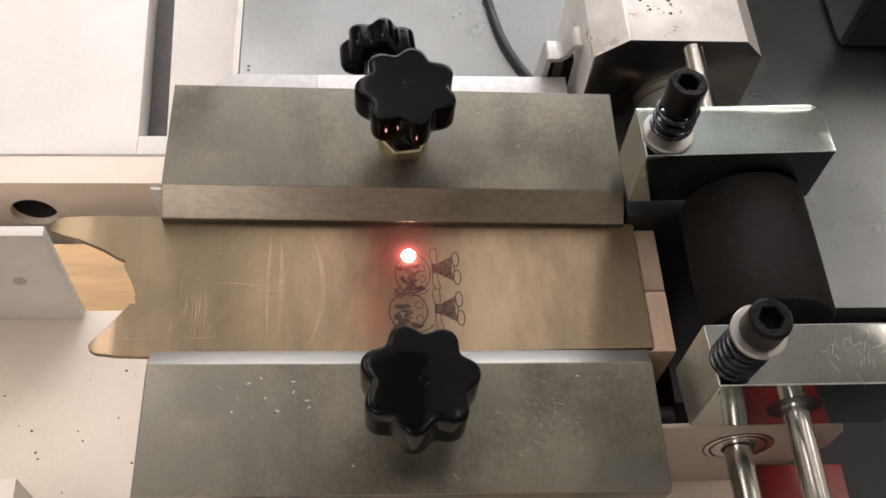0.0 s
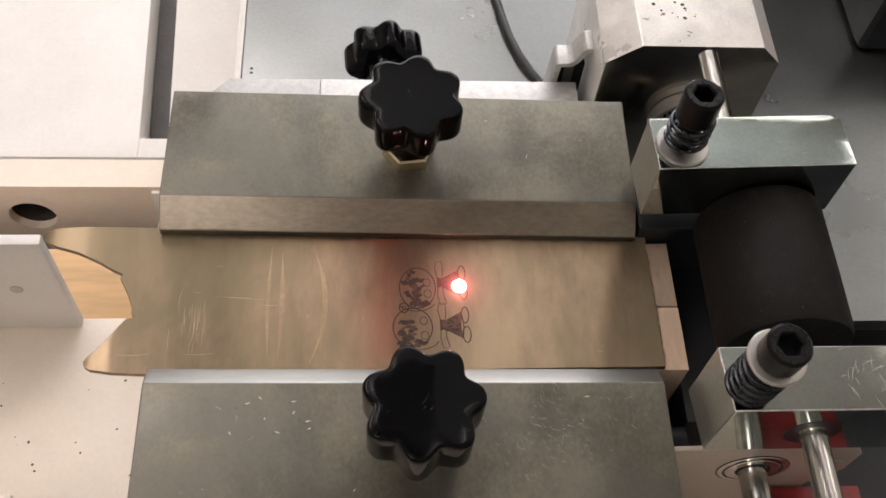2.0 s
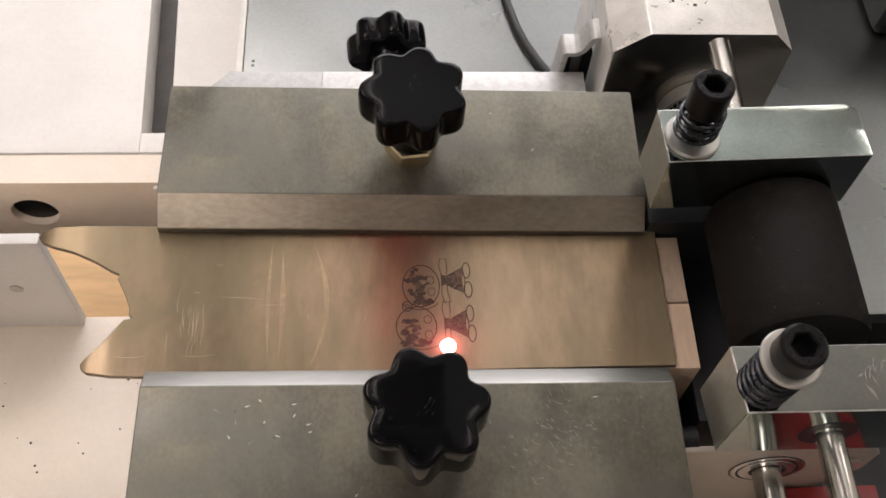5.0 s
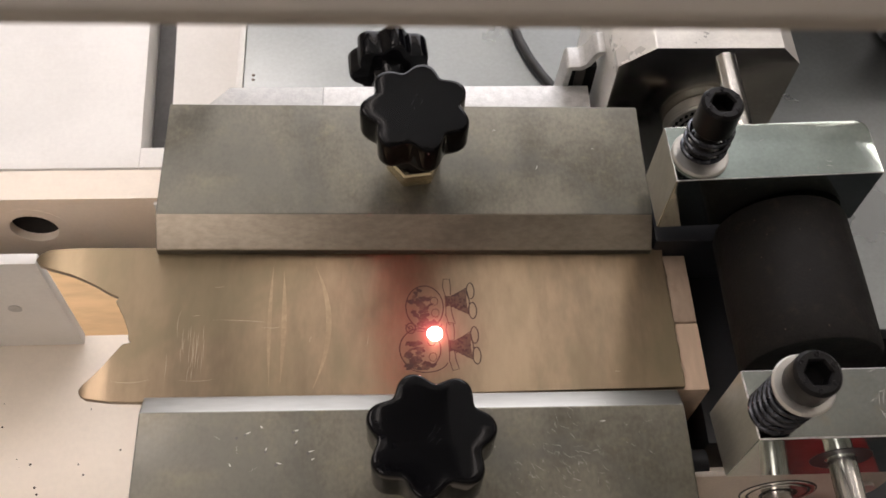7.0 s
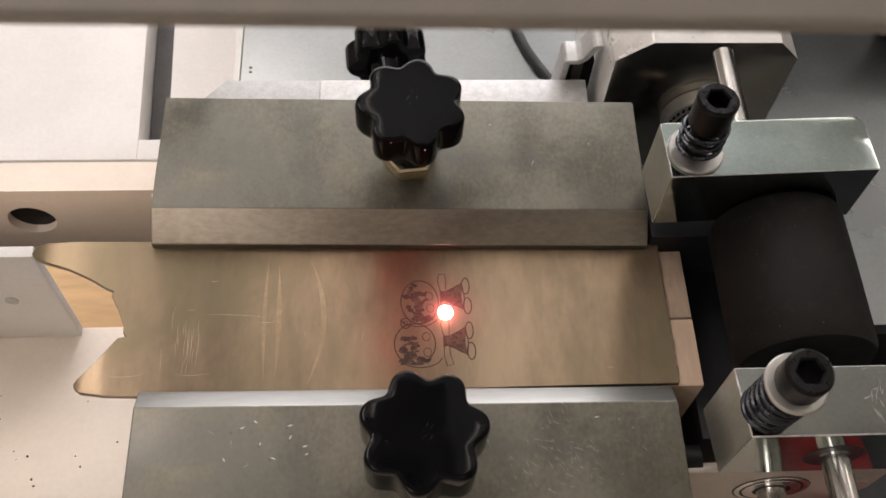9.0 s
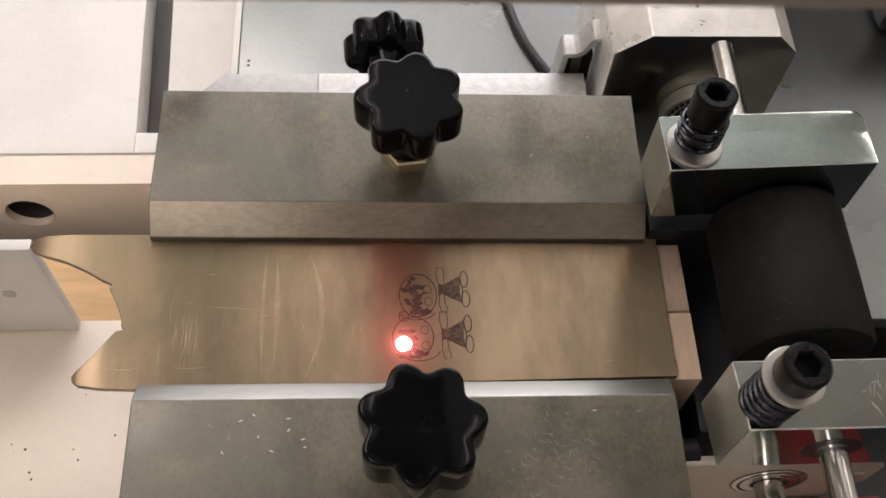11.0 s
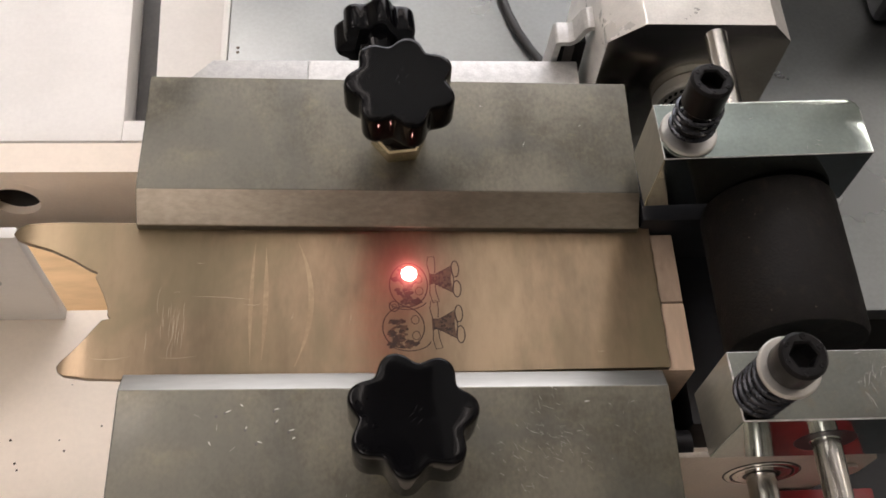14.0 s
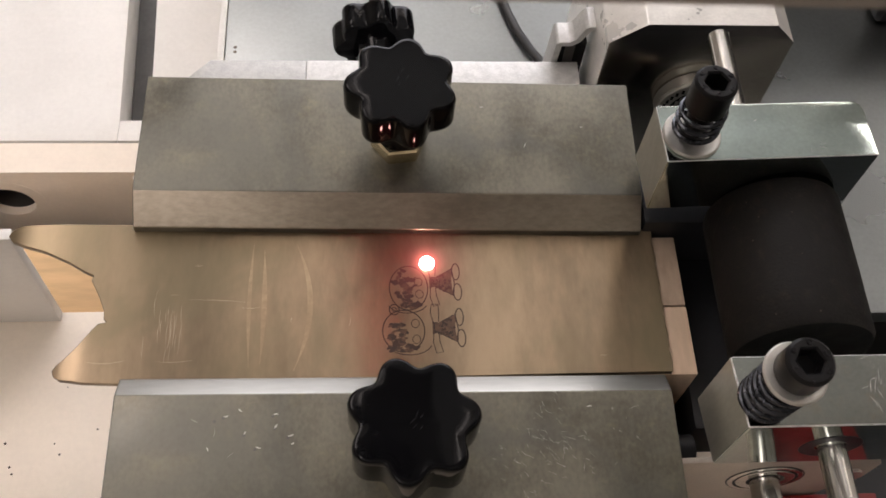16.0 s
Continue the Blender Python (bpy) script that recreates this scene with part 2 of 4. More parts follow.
def turned(profile, at=(0, 0, 0), axis="z", seg=40):
    """A lathe body: profile rows are (radius, height); closed with caps where the radius is not zero."""
    bm = bmesh.new()
    rings = []
    for r, h in profile:
        rings.append([bm.verts.new((r * math.cos(2 * math.pi * i / seg), r * math.sin(2 * math.pi * i / seg), h)) for i in range(seg)])
    for p, q in zip(rings, rings[1:]):
        for i in range(seg):
            bm.faces.new((p[i], p[(i + 1) % seg], q[(i + 1) % seg], q[i]))
    bm.faces.new(rings[0][::-1])
    bm.faces.new(rings[-1])
    turn = {"z": Matrix(), "y": Matrix.Rotation(radians(-90), 4, "X"), "x": Matrix.Rotation(radians(90), 4, "Y")}[axis]
    bmesh.ops.transform(bm, matrix=Matrix.Translation(at) @ turn, verts=bm.verts)
    return bm


def ring_body(r_in, r_out, h0, h1, at=(0, 0, 0), axis="z", seg=48, soft=0.4):
    bm = bmesh.new()
    prof = [(r_in, h0), (r_out - soft, h0), (r_out, h0 + soft), (r_out, h1 - soft), (r_out - soft, h1), (r_in, h1)]
    rings = [[bm.verts.new((r * math.cos(2 * math.pi * i / seg), r * math.sin(2 * math.pi * i / seg), h)) for i in range(seg)] for r, h in prof]
    for p, q in zip(rings, rings[1:] + rings[:1]):
        for i in range(seg):
            bm.faces.new((p[i], p[(i + 1) % seg], q[(i + 1) % seg], q[i]))
    turn = {"z": Matrix(), "y": Matrix.Rotation(radians(-90), 4, "X"), "x": Matrix.Rotation(radians(90), 4, "Y")}[axis]
    bmesh.ops.transform(bm, matrix=Matrix.Translation(at) @ turn, verts=bm.verts)
    return bm


def swept(points, r, seg=10, closed=False):
    """A round wire along points, with rings across the way."""
    bm = bmesh.new()
    pts = [Vector(p) for p in points]
    n = len(pts)
    rings = []
    for i, p in enumerate(pts):
        a = pts[(i - 1) % n] if closed or i else p
        b = pts[(i + 1) % n] if closed or i < n - 1 else p
        d = (b - a).normalized()
        side = d.cross(Vector((0, 0, 1)))
        side = side.normalized() if side.length > 1e-4 else Vector((1, 0, 0))
        up = side.cross(d).normalized()
        rings.append([bm.verts.new(p + r * (math.cos(2 * math.pi * k / seg) * side + math.sin(2 * math.pi * k / seg) * up)) for k in range(seg)])
    for i in range(n if closed else n - 1):
        p, q = rings[i], rings[(i + 1) % n]
        for k in range(seg):
            bm.faces.new((p[k], p[(k + 1) % seg], q[(k + 1) % seg], q[k]))
    if not closed:
        bm.faces.new(rings[0][::-1])
        bm.faces.new(rings[-1])
    return bm


def flat_ribbon(points, width, z0, z1, closed=True, taper=False):
    """A thin raised line of even width along points of a plane."""
    bm = bmesh.new()
    n = len(points)
    pts = [Vector((p[0], p[1], 0)) for p in points]
    rows = []
    for i, p in enumerate(pts):
        a = pts[(i - 1) % n] if closed or i else p
        b = pts[(i + 1) % n] if closed or i < n - 1 else p
        d = (b - a).normalized()
        s = Vector((-d.y, d.x, 0)) * width / 2 * (max(0.12, math.sin(math.pi * i / (n - 1))) if taper else 1)
        rows.append([bm.verts.new((q.x, q.y, z)) for q, z in ((p + s, z0), (p + s, z1), (p - s, z1), (p - s, z0))])
    for i in range(n if closed else n - 1):
        p, q = rows[i], rows[(i + 1) % n]
        for k in range(4):
            bm.faces.new((p[k], p[(k + 1) % 4], q[(k + 1) % 4], q[k]))
    return bm


def yawed(bm, degrees, about):
    bmesh.ops.rotate(bm, verts=bm.verts, cent=Vector(about), matrix=Matrix.Rotation(radians(degrees), 3, "Z"))
    return bm


def joined(*bms):
    out = bmesh.new()
    for b in bms:
        me = bpy.data.meshes.new("join")
        b.to_mesh(me)
        b.free()
        out.from_mesh(me)
        bpy.data.meshes.remove(me)
    return out


# ---- the room round the machine ----
def room():
    x0, x1, y0, y1, z0, z1 = -2200, 2000, -2200, 2000, -950, 1800
    at = (0, 0, 0)
    solid("floor", block(x0, x1, y0, y1, z0 - 60, z0, 0), FLOOR, at, "brown vinyl workshop floor", "floor", kind="structure")
    solid("ceiling", block(x0, x1, y0, y1, z1, z1 + 60, 0), CEILING, at, "plain painted workshop ceiling", "ceiling", kind="structure")
    solid("wall_west", block(x0 - 100, x0, y0, y1, z0, z1, 0), WALL, at, "plain painted workshop wall", "wall", kind="structure")
    solid("wall_east", block(x1, x1 + 100, y0, y1, z0, z1, 0), WALL, at, "plain painted workshop wall", "wall", kind="structure")
    solid("wall_south", block(x0, x1, y0 - 100, y0, z0, z1, 0), WALL, at, "plain painted workshop wall", "wall", kind="structure")
    wx0, wx1, wz0, wz1 = -700, 1300, 100, 1500
    wall = joined(block(x0, wx0, y1, y1 + 100, z0, z1, 0), block(wx1, x1, y1, y1 + 100, z0, z1, 0),
                  block(wx0, wx1, y1, y1 + 100, z0, wz0, 0), block(wx0, wx1, y1, y1 + 100, wz1, z1, 0))
    solid("wall_north", wall, WALL, at, "painted workshop wall with a wide window", "wall", kind="structure")
    win = thing("window_1", (wx0, y1, wz0), "wide daylit window in a white frame", "window", kind="structure")
    for i in range(2):
        a, b = wx0 + 1000 * i, wx0 + 1000 * (i + 1)
        part("pane", block(a + 40, b - 40, y1 + 40, y1 + 46, wz0 + 40, wz1 - 40, 0), PANE, win)
        part("window_frame", joined(block(a, a + 40, y1 + 20, y1 + 70, wz0, wz1), block(b - 40, b, y1 + 20, y1 + 70, wz0, wz1),
             block(a + 40, b - 40, y1 + 20, y1 + 70, wz0, wz0 + 40), block(a + 40, b - 40, y1 + 20, y1 + 70, wz1 - 40, wz1)), PAINT, win)
    # Unseen fill panels, added to brighten the bed, brass tail and grey sheet.
    for x0p, x1p, y0p, y1p in ((-1160, -560, 300, 1300), (-1160, -560, -1300, -300), (1570, 1870, 300, 1300)):
        panel = thing("fill_ceiling_panel", ((x0p + x1p) / 2, (y0p + y1p) / 2, 1790), "unseen lit rectangular panel in a white frame, added as fill light", "ceiling light", "ceiling panels")
        part("diffuser", block(x0p, x1p, y0p, y1p, 1764, 1770, 0), PANEL, panel)
        for fx0, fx1, fy0, fy1 in ((x0p - 30, x0p, y0p - 30, y1p + 30), (x1p, x1p + 30, y0p - 30, y1p + 30), (x0p, x1p, y0p - 30, y0p), (x0p, x1p, y1p, y1p + 30)):
            part("frame", block(fx0, fx1, fy0, fy1, 1750, 1800), PAINT, panel)
    # Tube lights out of view; the middle one is added to brighten the front bar.
    for cx, cy, turn in ((-90, 1150, 0), (400, -60, 0), (900, 1860, 90)):
        at = (cx, cy, 1800)
        lamp = thing("fluorescent_light", at, "lit twin-tube fluorescent light added on the unseen ceiling", "ceiling light", "fluorescent lights")
        part("tray", yawed(block(cx - 120, cx + 120, cy - 630, cy + 630, 1772, 1800, 3), turn, at), PAINT, lamp)
        for x in (cx - 70, cx + 70):
            part("tube", yawed(turned([(7, 0), (8, 8), (8, 1192), (7, 1200)], (x, cy - 600, 1748), "y", 20), turn, at), TUBE, lamp, "glowing fluorescent tube")
        for y in (cy - 610, cy + 606):
            part("socket", yawed(block(cx - 100, cx + 100, y - 8, y + 8, 1725, 1772, 2), turn, at), PAINT, lamp)


def sky_lamp():
    data = bpy.data.lights.new("window_daylight", "AREA")
    data.shape, data.size, data.size_y = "RECTANGLE", 1.9, 1.3
    data.energy, data.color = WINDOW_POWER, (0.93, 0.97, 1.0)
    ob = new("window_daylight", data)
    ob.matrix_world = look((0.3, 1.97, 0.8), (0.0, 0.0, 0.0))


# ---- the machine's bed and tables ----
def machine():
    bed = thing("machine_bed", (0, -100, -940), "cream-white enamelled machine bed with fine dark specks", "machine bed")
    part("bed_plate", block(-420, 196, -420, 5.2, -130, -100, 1.0), BOUNCE_PAINT, bed)
    part("cabinet", block(-400, 480, -400, 380, -940, -200, 2), BLACK, bed, "black cabinet")
    part("trough_floor", block(-400, 20, 6, 69, -198, -165, 0), DARK_GAP, bed)
    part("side_block", block(-120, -51.8, -140, -78, -99.8, -60, 1.0), BOUNCE_PAINT, bed, "small cream block at the bed's edge")
    board = block(-260, 60, 6, 45, -128, -113, 0.8)
    solid("wooden_board", board, WOOD, (-100, 25, -128), "orange-brown wooden board lying in the trough", "board")
    up = solid("upright_plate", prism([(1.0, -99.8), (5.2, -99.8), (5.2, -37), (1.0, -37)], "x", -300, -49.6, 0.6), PAINT, (-150, 5, -99.8),
               "cream-white upright stop plate standing on the bed", "plate")
    part("plug", turned([(2.4, 0), (2.4, 0.3), (2.0, 0.5)], (-66, 0.7, -68.6), "y", 20), ALU, up, "pale round plug")

    table = thing("machine_table", (-150, 200, -200), "cream-white machined rear table with a dark slot", "machine table")
    part("table_panel", prism([(-420, 85), (-38.5, 85), (-38.5, 95), (-56.5, 520), (-420, 520)], "z", -140, -102.0, 0.6), PAINT, table)
    front = joined(block(-420, -97, 69.5, 84.0, -165, -102.3, 0), block(-75.6, 24, 69.5, 84.0, -165, -102.3, 0),
                   block(-97, -75.6, 69.5, 84.0, -115, -102.3, 0), block(-97, -75.6, 69.5, 84.0, -165, -136, 0))
    part("front_rail", front, BOUNCE_PAINT, table)
    # The upper slab's pale paint stands in for a lit recess at the rail's end.
    part("end_stop", joined(block(-31, 20, 67.6, 69.3, -128.5, -104.5, 0.3), block(-32, 20, 58, 69.3, -165, -128.6, 0.6)), PAINT, table, "small pale stop block with a slab imitating the lit recess")
    part("bolt_hole", ring_body(10.2, 15.6, 0, 8.0, (-86.3, 69.42, -125.4), "y", 48, 0.05), BOUNCE_PAINT, table, "round countersunk bolt hole")
    part("socket", turned([(10.1, 0), (10.1, 3), (4, 3.2)], (-86.3, 73.2, -125.4), "y", 32), BLACK_STEEL, table, "dark socket screw deep in the hole")
    part("table_shoulder", block(-38.5, 24, 85.0, 95.5, -140, -102.0, 0.6), PAINT, table)
    part("side_strip", prism([(-26.0, 95.8), (7.6, 95.8), (7.6, 520), (-45.0, 520)], "z", -140, -102.0, 0.6), PAINT, table)
    part("slot_bottom", prism([(-38.3, 95.9), (-26.2, 95.9), (-45.2, 520), (-56.3, 520)], "z", -150, -121, 0), DARK_GAP, table)

    sheet = thing("base_sheet", (200, 150, -200), "smooth grey steel base sheet with a pale raised rim", "steel sheet")
    part("sheet", block(10.8, 620, -19.5, 620, -66, -58, 0.6), GREY_SHEET, sheet)
    part("rim", block(8.0, 10.6, 60, 620, -140, -57.4, 0.4), PAINT, sheet)
    part("apron", block(200, 620, -420, -20, -200, -95, 1), BLACK, sheet, "black painted apron")
    # The taller block is out of view, added to darken the sheet's reflection.
    solid("black_housing", joined(block(276, 470, 112, 189.5, -57.8, 8, 5, 3), block(250, 700, 190, 330, -57.8, 165, 6, 3)), BLACK, (340, 200, -57.8), "black plastic machine housing with an unseen taller block added behind", "housing")
    motes = []
    for i in range(70):
        x, y = random.uniform(-110, -5), random.uniform(-120, -8)
        motes.append(turned([(random.uniform(0.15, 0.55), 0), (0.1, random.uniform(0.15, 0.3))], (x, y, -100), "z", 6))
    for i in range(10):
        motes.append(turned([(random.uniform(0.3, 0.7), 0), (0.15, 0.4)], (random.uniform(14, 200), random.uniform(64, 130), -58), "z", 6))
    for y in (96.3, 98.6):
        motes.append(turned([(0.7, 0), (0.5, 0.2)], (14.6, y, -58), "z", 10))
    solid("dust_specks", joined(*motes), DUST, (-60, -60, -100), "dark dust specks on the enamelled bed", "dust", kind="stuff")


# ---- the vise: jaws, clamp bars, plate ----
def clamp_bar(name, profile, x0, x1, yaw, label):
    bar = prism(profile, "x", x0, x1, 0.45, 3)
    ob = solid(name, yawed(bar, yaw, (72, 0, 0)), STEEL, (72, profile[0][0], 0), label, "clamp bar", "clamp bars")
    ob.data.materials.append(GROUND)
    ob.data.materials.append(GROUND_BOUNCE)
    # Front chamfers carry the warm bounce off the brass in their colour.
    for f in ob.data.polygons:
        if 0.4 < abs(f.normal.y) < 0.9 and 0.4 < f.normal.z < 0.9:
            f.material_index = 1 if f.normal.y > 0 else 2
    return ob


def star_knob(name, lobe, label, under=18.0):
    """A seven-lobed knob on a collar, its foot at the origin and its axis up. under: the height of the grip's underside."""
    at = (0, 0, 0)
    knob = thing(name, at, label, "knob", "star knobs")
    bm = bmesh.new()
    seg = 168
    rows = [(0.55, under), (0.86, under), (0.955, under + 0.4), (0.985, under + 1.2), (1.0, under + 2.6), (1.0, 27.6), (0.996, 28.3), (0.984, 28.9), (0.965, 29.25), (0.94, 29.4),
            (0.89, 29.45), (0.7, 29.46), (0.45, 29.47), (0.2, 29.475), (0.03, 29.475)]
    rings = []
    for s, h in rows:
        ring = []
        for i in range(seg):
            a = 2 * math.pi * i / seg
            c = math.cos(7 * (a - radians(lobe)))
            deep = 1.55 * s ** 1.5
            r = 14.15 * s + deep * (c + 0.18 * (1 - c * c))
            ring.append(bm.verts.new((r * math.cos(a), r * math.sin(a), h)))
        rings.append(ring)
    for p, q in zip(rings, rings[1:]):
        for i in range(seg):
            bm.faces.new((p[i], p[(i + 1) % seg], q[(i + 1) % seg], q[i]))
    bm.faces.new(rings[0][::-1])
    bm.faces.new(rings[-1])
    part("grip", bm, BAKELITE, knob)
    part("hub", turned([(6.6, 5.6), (6.8, 8.5), (8.4, under + 0.2)], at), BAKELITE, knob)
    part("collar", yawed(turned([(7.6, 0.02), (8.2, 0.5), (8.2, 5.0), (7.6, 5.6)], at, "z", 6), 7, at), BRASS_NUT, knob, "yellowish hexagonal metal collar")
    for i in range(5):
        x, y, turn = random.gauss(0.5, 1.6), random.gauss(1.0, 2.0), random.uniform(30, 80)
        c, d = 0.9 * math.cos(radians(turn)), 0.9 * math.sin(radians(turn))
        part("scuff", flat_ribbon([(x - c, y - d), (x, y + 0.1), (x + c, y + d)], 0.1, 29.4, 29.49, False, True), SCUFF, knob, "fine pale scuff")
    return knob


def vise():
    upper = [(-19.0, 0.05), (-19.0, 2.6), (-10.2, 8.7), (30, 8.7), (30, 0.05)]
    lower = [(-109.3, 0.05), (-109.3, 8.7), (-71.1, 8.7), (-65.3, 5.2), (-65.3, 0.05)]
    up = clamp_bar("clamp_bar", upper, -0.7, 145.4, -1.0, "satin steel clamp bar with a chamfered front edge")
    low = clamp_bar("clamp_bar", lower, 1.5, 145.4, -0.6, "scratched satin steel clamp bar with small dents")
    # Dents are painted on: bright ribbons for highlights, dark discs for shade.
    scratches(low, 8.7, [(29.2, -76.5, 1.6, 20), (32.6, -75.0, 1.2, -40), (41.6, -76.2, 1.5, 10), (41.7, -79.4, 1.4, 60), (45.5, -81.9, 1.6, 15), (37.5, -84.9, 1.5, -20),
                         (122.1, -75.8, 1.6, 5), (34, -81, 1.0, 70), (46, -84, 1.0, 30), (25, -85, 1.2, -60), (58, -101, 1.0, 40)], 0.36)
    for x, y in ((29.0, -76.7), (41.3, -76.4), (41.9, -79.6), (45.3, -82.1), (37.2, -85.0), (34.3, -81.3), (26.8, -77.5)):
        part("dent", turned([(0.5, 8.66), (0.4, 8.704), (0.1, 8.705)], (x - 0.5, y - 0.35, 0), "z", 12), DARK_GAP, low, "small dark disc for a dent's shade")
    swirl = [(random.gauss(112, 9), random.gauss(-88, 6), random.uniform(0.8, 3.0), random.gauss(-40, 25)) for i in range(90)]
    swirl += [(random.uniform(8, 140), random.uniform(-106, -74), random.uniform(0.8, 3), random.uniform(-90, 90)) for i in range(14)]
    scratches(low, 8.7, swirl, 0.055)
    scratches(up, 8.7, [(129.9, 12.6, 0.9, 10), (112, 6, 2.0, 70), (100, 20, 1.0, 0)], 0.16)
    solid("jaw_block", block(4, 143, -12, 27, -60, -0.1, 0.6), STEEL_EDGE, (70, 20, -60), "dark steel vise jaw under the clamp bar", "vise jaw", "vise jaws")
    solid("jaw_block", block(6, 143, -104, -68, -60, -0.1, 0.6), STEEL_EDGE, (70, -85, -60), "dark steel vise jaw under the scratched bar", "vise jaw", "vise jaws")
    solid("vise_base", block(4, 160, -100, 60, -99.5, -60.2, 0.8), BLACK_STEEL, (80, -20, -99.5), "black steel vise base on the bed", "vise base")
    rail = thing("rear_rail", (75, 50, -57.5), "bright sandblasted aluminium rail behind the clamp", "rail")
    part("rail_end", prism([(12.4, 40), (45.0, 40), (45.0, 61.9), (12.4, 61.9), (3.6, 52.4)], "z", -57.5, -20.9, 0.4), ALU_DULL, rail, "duller mitred rail end")
    part("rail_bar", block(45.05, 139.4, 40, 61.9, -57.5, -20.8, 0.4), ALU, rail)
    a = solid("support_block", block(40, 156.2, -42.0, -19.6, -30, -2.1, 0.5), WOOD_GREY, (100, -30, -30), "weathered brown wooden support block under the brass plate", "wooden block", "support blocks")
    b = solid("support_block", block(40, 156.4, -63.2, -42.3, -31, -2.4, 0.5), WOOD_PALE, (100, -52, -31), "lighter wooden support block under the brass plate", "wooden block", "support blocks")
    solid("cross_shaft", turned([(3.2, 0), (3.2, 26)], (146.5, -15.5, -8), "x", 20), BLACK, (146.5, -15.5, -11), "dark steel cross shaft beside the roller", "shaft")
    solid("cross_shaft", turned([(7, 0), (7, 3), (4.5, 3.2), (4.5, 8)], (146.0, -82, -12), "x", 24), BLACK, (146, -82, -19), "dark round shaft end beside the jaw", "shaft")

    k1 = star_knob("star_knob", 79, "glossy black seven-lobed knob on the rear clamp bar")
    k1.matrix_basis = Matrix.Translation(Vector((74.6, 6.6, 8.75)) * MM)
    k2 = star_knob("star_knob", 57, "glossy black seven-lobed knob on the front clamp bar", 14.0)
    k2.matrix_basis = Matrix.Translation(Vector((75.0, -88.5, 8.75)) * MM)
    k3 = copy_thing(k1, Matrix.Translation(Vector((70.6, 62.2, -36.0)) * MM) @ Matrix.Rotation(radians(4), 4, "Z") @ Matrix.Rotation(radians(-90), 4, "X") @ Matrix.Rotation(radians(-5.7), 4, "Z"))
    for o in list(k3.children):
        if o.name.startswith(("collar", "scuff")):
            bpy.data.objects.remove(o)
    k3["label"] = "glossy black seven-lobed knob behind the aluminium rail"


def scratches(owner, z, rows, wide, metal=None):
    """Fine bright score marks and painted dent highlights on a level face: x, y, length, turn."""
    for x, y, length, turn in rows:
        c, s = math.cos(radians(turn)) * length / 2, math.sin(radians(turn)) * length / 2
        bend = random.uniform(-0.14, 0.14)
        pts = [(x + c * k - s * bend * (1 - k * k), y + s * k + c * bend * (1 - k * k)) for k in (-1, -0.6, -0.2, 0.2, 0.6, 1)]
        part("scratch", flat_ribbon(pts, wide, z - 0.05, z + 0.006, False, True), metal or SCORE, owner, "bright score or dent highlight mark")


def arc(cx, cy, rx, ry, a0=0, a1=360, n=40):
    return [(cx + rx * math.cos(radians(a0 + (a1 - a0) * i / n)), cy + ry * math.sin(radians(a0 + (a1 - a0) * i / n))) for i in range(n + (a1 - a0 < 360))]


